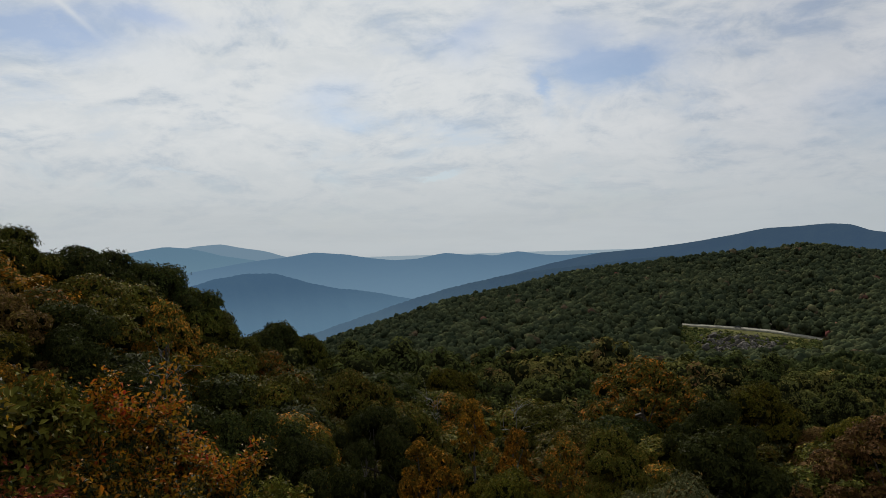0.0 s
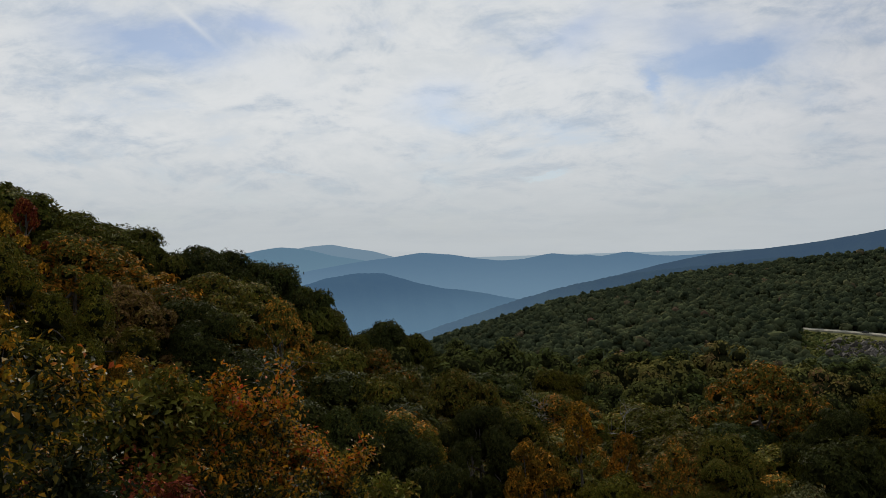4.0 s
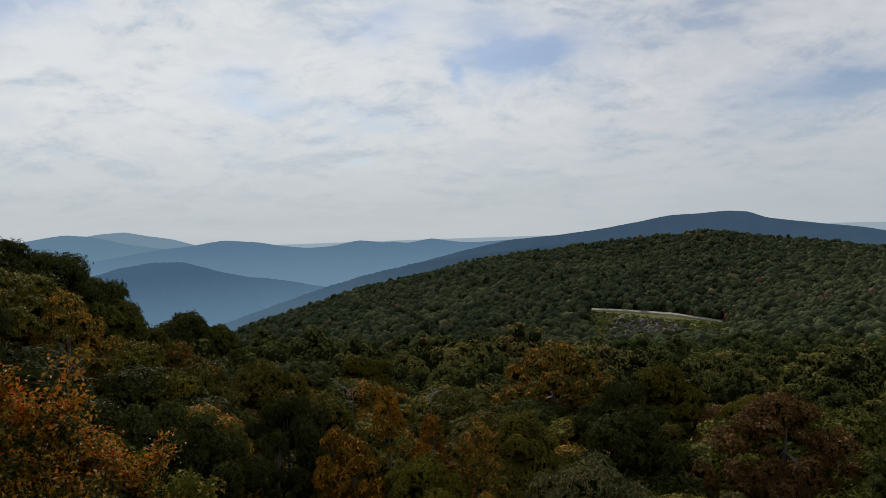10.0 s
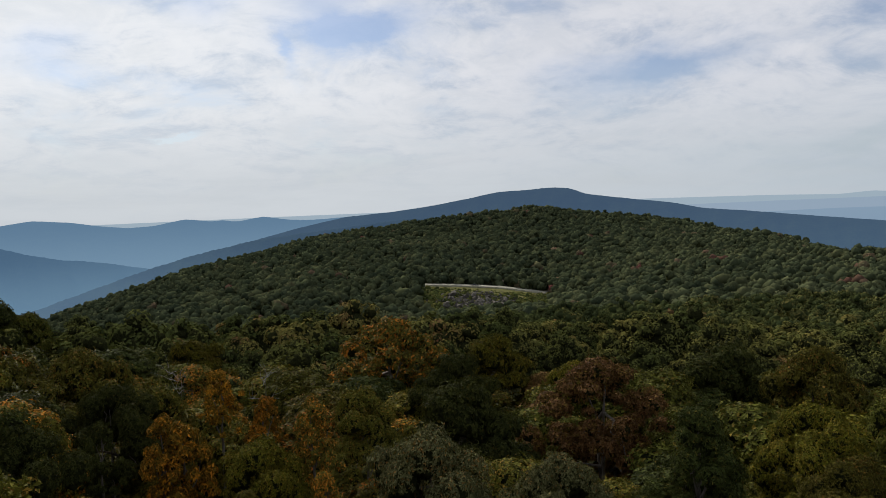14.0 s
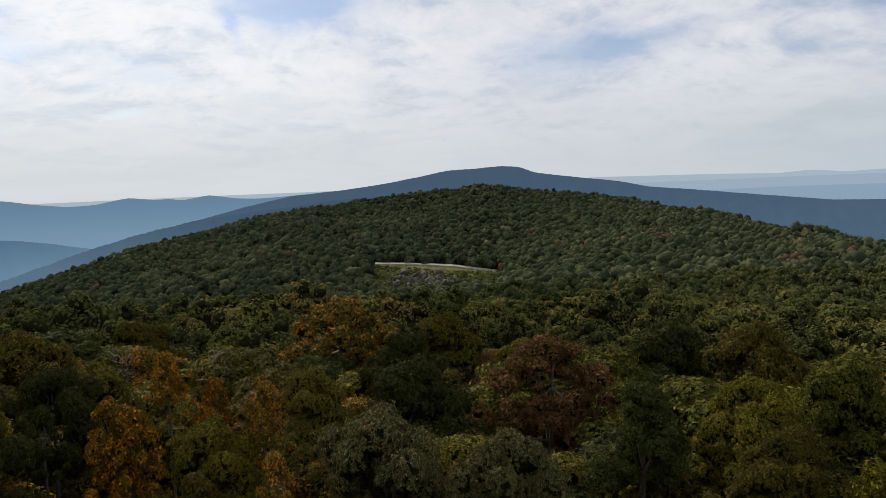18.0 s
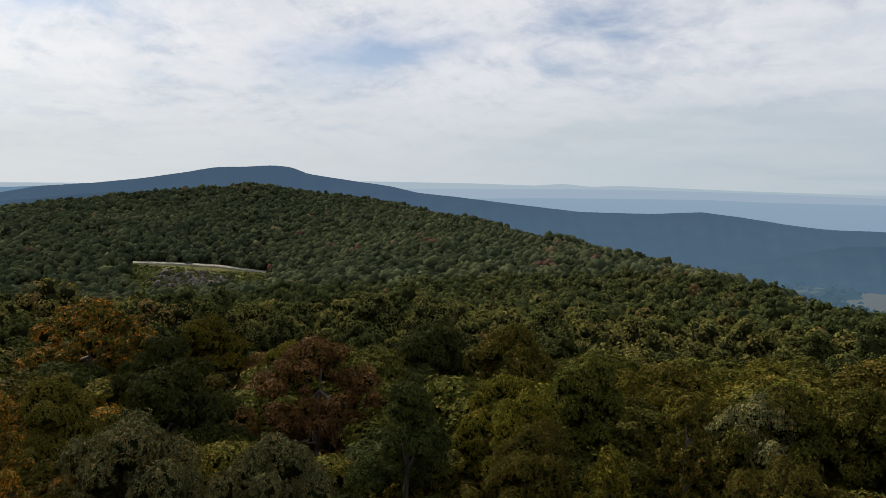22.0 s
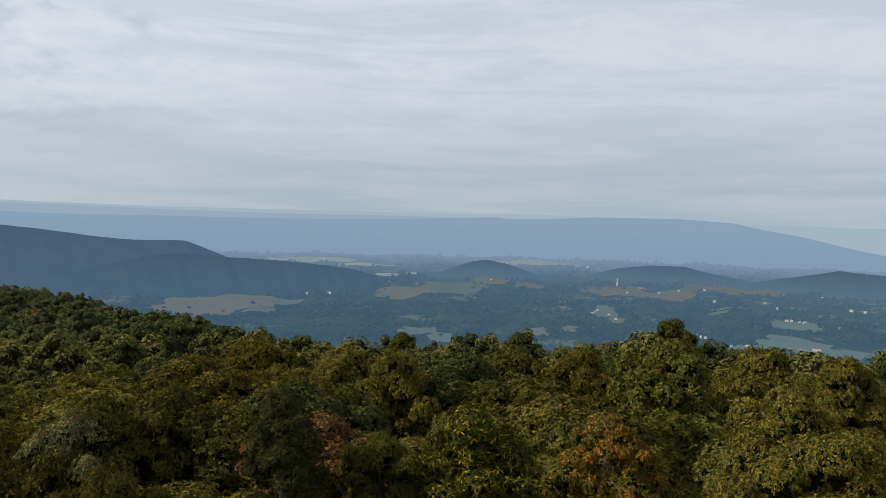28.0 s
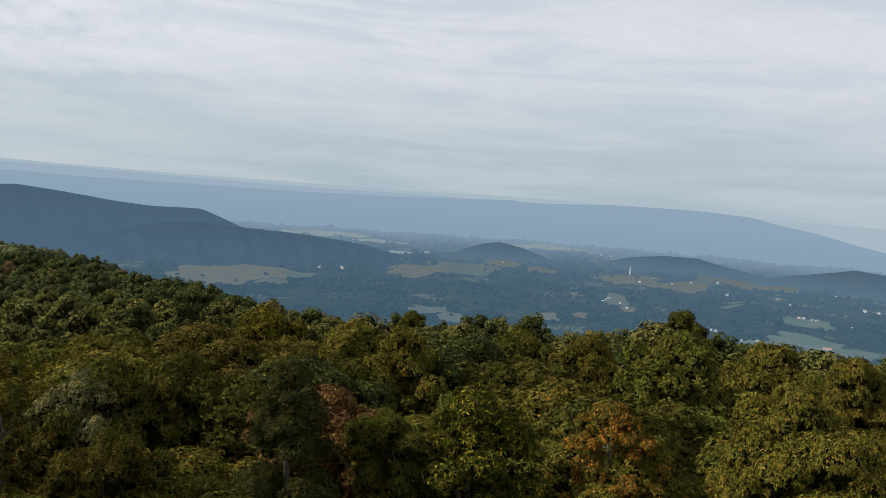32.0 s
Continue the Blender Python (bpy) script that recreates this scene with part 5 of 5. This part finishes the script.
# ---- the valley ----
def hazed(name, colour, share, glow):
    """A surface on the valley floor; the haze of some kilometres of air is mixed in as emission."""
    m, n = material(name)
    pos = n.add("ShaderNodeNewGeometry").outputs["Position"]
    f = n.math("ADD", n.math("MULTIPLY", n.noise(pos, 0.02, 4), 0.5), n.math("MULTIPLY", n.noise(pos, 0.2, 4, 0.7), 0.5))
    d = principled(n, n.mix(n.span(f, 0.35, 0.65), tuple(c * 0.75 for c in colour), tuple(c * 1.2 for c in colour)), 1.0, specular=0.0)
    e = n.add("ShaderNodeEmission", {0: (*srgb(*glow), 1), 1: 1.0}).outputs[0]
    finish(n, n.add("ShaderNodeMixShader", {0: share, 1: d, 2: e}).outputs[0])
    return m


def on_floor(az, el):
    """Range at which a line of sight at that height meets the valley floor."""
    return -FLOOR / math.tan(math.radians(-el))


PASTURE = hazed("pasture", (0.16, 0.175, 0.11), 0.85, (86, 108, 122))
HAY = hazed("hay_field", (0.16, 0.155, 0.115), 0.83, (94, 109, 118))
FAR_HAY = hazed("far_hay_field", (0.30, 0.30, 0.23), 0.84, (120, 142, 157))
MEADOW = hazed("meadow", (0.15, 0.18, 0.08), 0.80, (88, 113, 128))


def make_field(seed, az, el, wide, tall, lean, mat, label):
    """An irregular field: heading and height of its middle, extent in degrees."""
    rng = np.random.RandomState(seed)
    ph = rng.rand(4) * 6.28
    a = np.arange(40) * math.tau / 40
    k = 0.5 * (1 + 0.16 * np.sin(2 * a + ph[0]) + 0.14 * np.sin(3 * a + ph[1]) + 0.09 * np.sin(5 * a + ph[2]) + 0.05 * np.sin(9 * a + ph[3]))
    ca, sa = np.sign(np.cos(a)) * np.abs(np.cos(a)) ** 0.7, np.sign(np.sin(a)) * np.abs(np.sin(a)) ** 0.8
    vs = []
    for s in (0.03, 0.35, 0.7, 1.0):
        A = az + wide * k * ca * s
        E = el + tall * k * sa * s + lean * (A - az)
        R = FLOOR / np.tan(np.radians(E))
        vs.append(place(A, R, FLOOR + swell(A, R) + 2.5))
    ob = new("field", mesh_from("field", np.concatenate(vs), grid_faces(4, 40, True), [mat], smooth=True))
    tagged(ob, label, "field", "valley fields")


FIELDS = [(52.8, -7.31, 8.7, 1.26, 0.0, HAY), (56.1, -7.81, 2.1, 0.36, 0.0, PASTURE), (57.8, -7.08, 1.9, 0.52, 0.0, PASTURE), (66.3, -6.34, 4.9, 0.70, 0.0, HAY), (67.3, -9.10, 3.0, 0.53, 0.0, PASTURE), (54.6, -3.28, 4.0, 0.36, 0.0, FAR_HAY),
          (59.5, -4.07, 5.8, 0.32, 0.0, FAR_HAY), (63.4, -4.44, 4.0, 0.20, 0.0, FAR_HAY), (65.1, -5.15, 1.5, 0.21, 0.0, FAR_HAY), (66.8, -5.03, 1.3, 0.20, 0.0, FAR_HAY), (54.8, -3.25, 1.2, 0.20, 0.0, FAR_HAY), (66.1, -3.36, 1.3, 0.16, 0.0, FAR_HAY),
          (69.8, -5.92, 4.3, 1.03, 0.0, PASTURE), (72.8, -5.41, 2.2, 0.49, 0.0, HAY), (75.4, -5.65, 2.0, 0.45, 0.0, HAY), (75.6, -4.00, 5.4, 0.40, 0.0, FAR_HAY), (81.7, -5.80, 3.5, 0.80, 0.0, HAY), (84.8, -5.85, 4.2, 0.67, 0.0, HAY),
          (89.7, -5.31, 4.8, 0.53, 0.0, HAY), (86.8, -5.28, 1.6, 0.47, 0.0, PASTURE), (80.8, -7.26, 1.5, 0.87, 0.0, PASTURE), (81.7, -7.76, 1.1, 0.32, 0.0, HAY), (76.0, -8.93, 1.7, 0.56, 0.0, HAY), (78.4, -8.66, 1.1, 0.40, 0.0, HAY),
          (69.3, -9.61, 2.5, 0.69, 0.0, PASTURE), (93.3, -7.36, 3.0, 0.70, 0.0, MEADOW), (93.3, -8.63, 4.9, 0.80, 0.0, MEADOW), (95.9, -9.03, 3.9, 0.68, 0.0, MEADOW), (90.8, -9.18, 2.9, 0.41, 0.0, MEADOW), (91.4, -5.96, 1.0, 0.27, 0.0, PASTURE)]
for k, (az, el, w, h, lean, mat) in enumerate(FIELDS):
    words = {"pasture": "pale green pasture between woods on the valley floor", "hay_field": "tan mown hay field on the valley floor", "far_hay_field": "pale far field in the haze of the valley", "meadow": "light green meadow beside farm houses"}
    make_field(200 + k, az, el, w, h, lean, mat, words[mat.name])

rng = np.random.RandomState(300)
for k in range(18):
    az, el = rng.uniform(71, 100), -rng.uniform(4.6, 7.9)
    if any(abs(az - q[0]) < q[2] * 0.6 and abs(el - q[1]) < q[3] * 0.8 + 0.05 for q in FIELDS):
        continue
    tall = 0.02 * el * el * rng.uniform(0.08, 0.22)
    mat = (PASTURE, MEADOW, HAY)[k % 3]
    make_field(320 + k, az, el, rng.uniform(0.5, 1.7), tall, rng.uniform(-0.06, 0.06), mat, "small pale clearing between woods in the valley")

# walls and roofs glow faintly too, with haze in their emission
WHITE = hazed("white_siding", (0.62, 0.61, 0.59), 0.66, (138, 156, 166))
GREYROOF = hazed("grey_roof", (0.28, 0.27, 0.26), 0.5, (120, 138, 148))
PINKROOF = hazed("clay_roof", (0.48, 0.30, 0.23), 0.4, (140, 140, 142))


def make_house(az, el, wide, deep, tall, spin, roof, label):
    r = on_floor(az, el)
    x, y, _ = place(az, r, 0.0)
    house = new("house")
    house.matrix_world = pose(x, y, FLOOR + float(swell(np.array(az), np.array(r))) + 2.0, 0, 0, spin - az)
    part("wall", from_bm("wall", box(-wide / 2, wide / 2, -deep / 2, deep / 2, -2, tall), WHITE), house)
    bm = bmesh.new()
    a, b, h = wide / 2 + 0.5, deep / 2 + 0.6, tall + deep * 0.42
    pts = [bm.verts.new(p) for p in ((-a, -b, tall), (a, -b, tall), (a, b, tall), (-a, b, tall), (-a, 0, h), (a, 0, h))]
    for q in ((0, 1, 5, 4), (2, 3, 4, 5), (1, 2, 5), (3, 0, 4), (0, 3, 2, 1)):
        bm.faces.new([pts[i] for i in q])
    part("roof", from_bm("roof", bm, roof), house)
    tagged(house, label, "house", "valley houses")


def make_houses():
    rng = np.random.RandomState(91)
    make_house(94.7, -8.9, 15, 7, 3.2, 8, PINKROOF, "long white farm house with a clay-coloured roof in a meadow")
    spots = [(87.4, -8.6), (87.1, -8.52), (87.7, -8.66), (84.5, -5.71), (87.5, -5.45), (79.9, -7.42), (80.3, -7.18), (80.1, -7.3), (81.1, -7.47), (81.6, -7.7), (91.5, -6.88), (92.8, -7.06), (93.1, -7.02), (93.6, -7.06), (93.9, -7.12),
             (94.9, -5.51), (95.6, -5.46), (96.6, -6.19), (97.4, -6.19), (91.4, -5.95), (79.5, -4.14), (80.2, -4.2), (76.2, -4.0), (91.9, -4.95), (60.5, -4.09), (69.9, -4.44), (57.2, -6.48), (59.3, -6.58), (60.9, -6.57), (62.2, -4.14), (72.6, -5.4),
             (54.7, -3.25), (55.1, -3.3), (57.0, -3.2), (66.1, -3.4), (83.2, -5.5), (85.8, -5.6), (90.4, -9.1), (89.4, -9.02), (82.3, -6.0), (78.2, -5.5), (88.2, -6.2), (98.0, -7.0), (96.0, -7.4), (92.2, -6.3)]
    for az, el in spots:
        far = on_floor(az, el) / 1700
        w = rng.uniform(3.6, 6.5) * min(far, 1.3)
        make_house(az, el, w, w * rng.uniform(0.5, 0.7), rng.uniform(2.0, 3.0) * min(far, 1.3), rng.uniform(-40, 40), (GREYROOF, GREYROOF, WHITE, PINKROOF)[rng.randint(4)], "small white house among trees on the valley floor")


make_houses()


def make_tower():
    az, el = 81.6, -5.35
    r = on_floor(az, el)
    x, y, _ = place(az, r, 0.0)
    bm = bmesh.new()
    bmesh.ops.create_cone(bm, cap_ends=True, segments=12, radius1=3.0, radius2=2.2, depth=26)
    bmesh.ops.translate(bm, verts=bm.verts, vec=(0, 0, 12))
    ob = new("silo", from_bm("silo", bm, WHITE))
    ob.location = (x, y, FLOOR + 1)
    tagged(ob, "tall pale silo standing in the valley", "silo")
    # the drive to the farm house
    A = np.linspace(94.6, 92.9, 12)
    E = -8.93 - 0.18 * np.linspace(0, 1, 12) ** 1.5
    R = FLOOR / np.tan(np.radians(E))
    v = np.concatenate([place(A, R + o, FLOOR + swell(A, R) + 3.2) for o in (-3.5, 3.5)])
    tagged(new("drive", mesh_from("drive", v, grid_faces(2, 12), [FAR_HAY])), "pale gravel drive leading to the farm house", "drive", kind="structure")


make_tower()


def make_valley_trees():
    """Clumps of trees, hedgerows and wood edges on the valley floor."""
    rng = np.random.RandomState(95)
    n = 15000
    az, el = rng.uniform(44, 104, n), -rng.uniform(3.6, 11.5, n)
    r = FLOOR / np.tan(np.radians(el))
    x, y, _ = place(az, r, 0.0).T
    dens = np.sin(x * 0.011 + 1.3) * np.sin(y * 0.009) + np.sin(x * 0.031 + y * 0.022) * 0.6 + np.sin(y * 0.047 - x * 0.018) * 0.5
    keep = dens > rng.normal(0.1, 0.5, n)
    for a0, e0, w, h, lean, _ in FIELDS:
        q = ((az - a0) / (w * 0.5)) ** 2 + ((el - e0 - lean * (az - a0)) / (h * 0.55)) ** 2
        keep &= ~((q < 1.0) & (rng.rand(n) > 0.05))
    x, y, az, r = x[keep], y[keep], az[keep], r[keep]
    size = rng.uniform(3.0, 7.0, len(x)) * np.interp(r, [1300, 3500], [0.8, 1.6])
    c = np.stack([x, y, FLOOR + swell(az, r) + size * 0.45, size], 1)
    v, f = kernels(c, 1.0)
    v = v + rng.normal(0, 1, v.shape) * np.repeat(size, 12)[:, None] * 0.16
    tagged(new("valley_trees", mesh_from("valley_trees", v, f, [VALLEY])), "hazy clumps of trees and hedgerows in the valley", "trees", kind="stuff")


make_valley_trees()
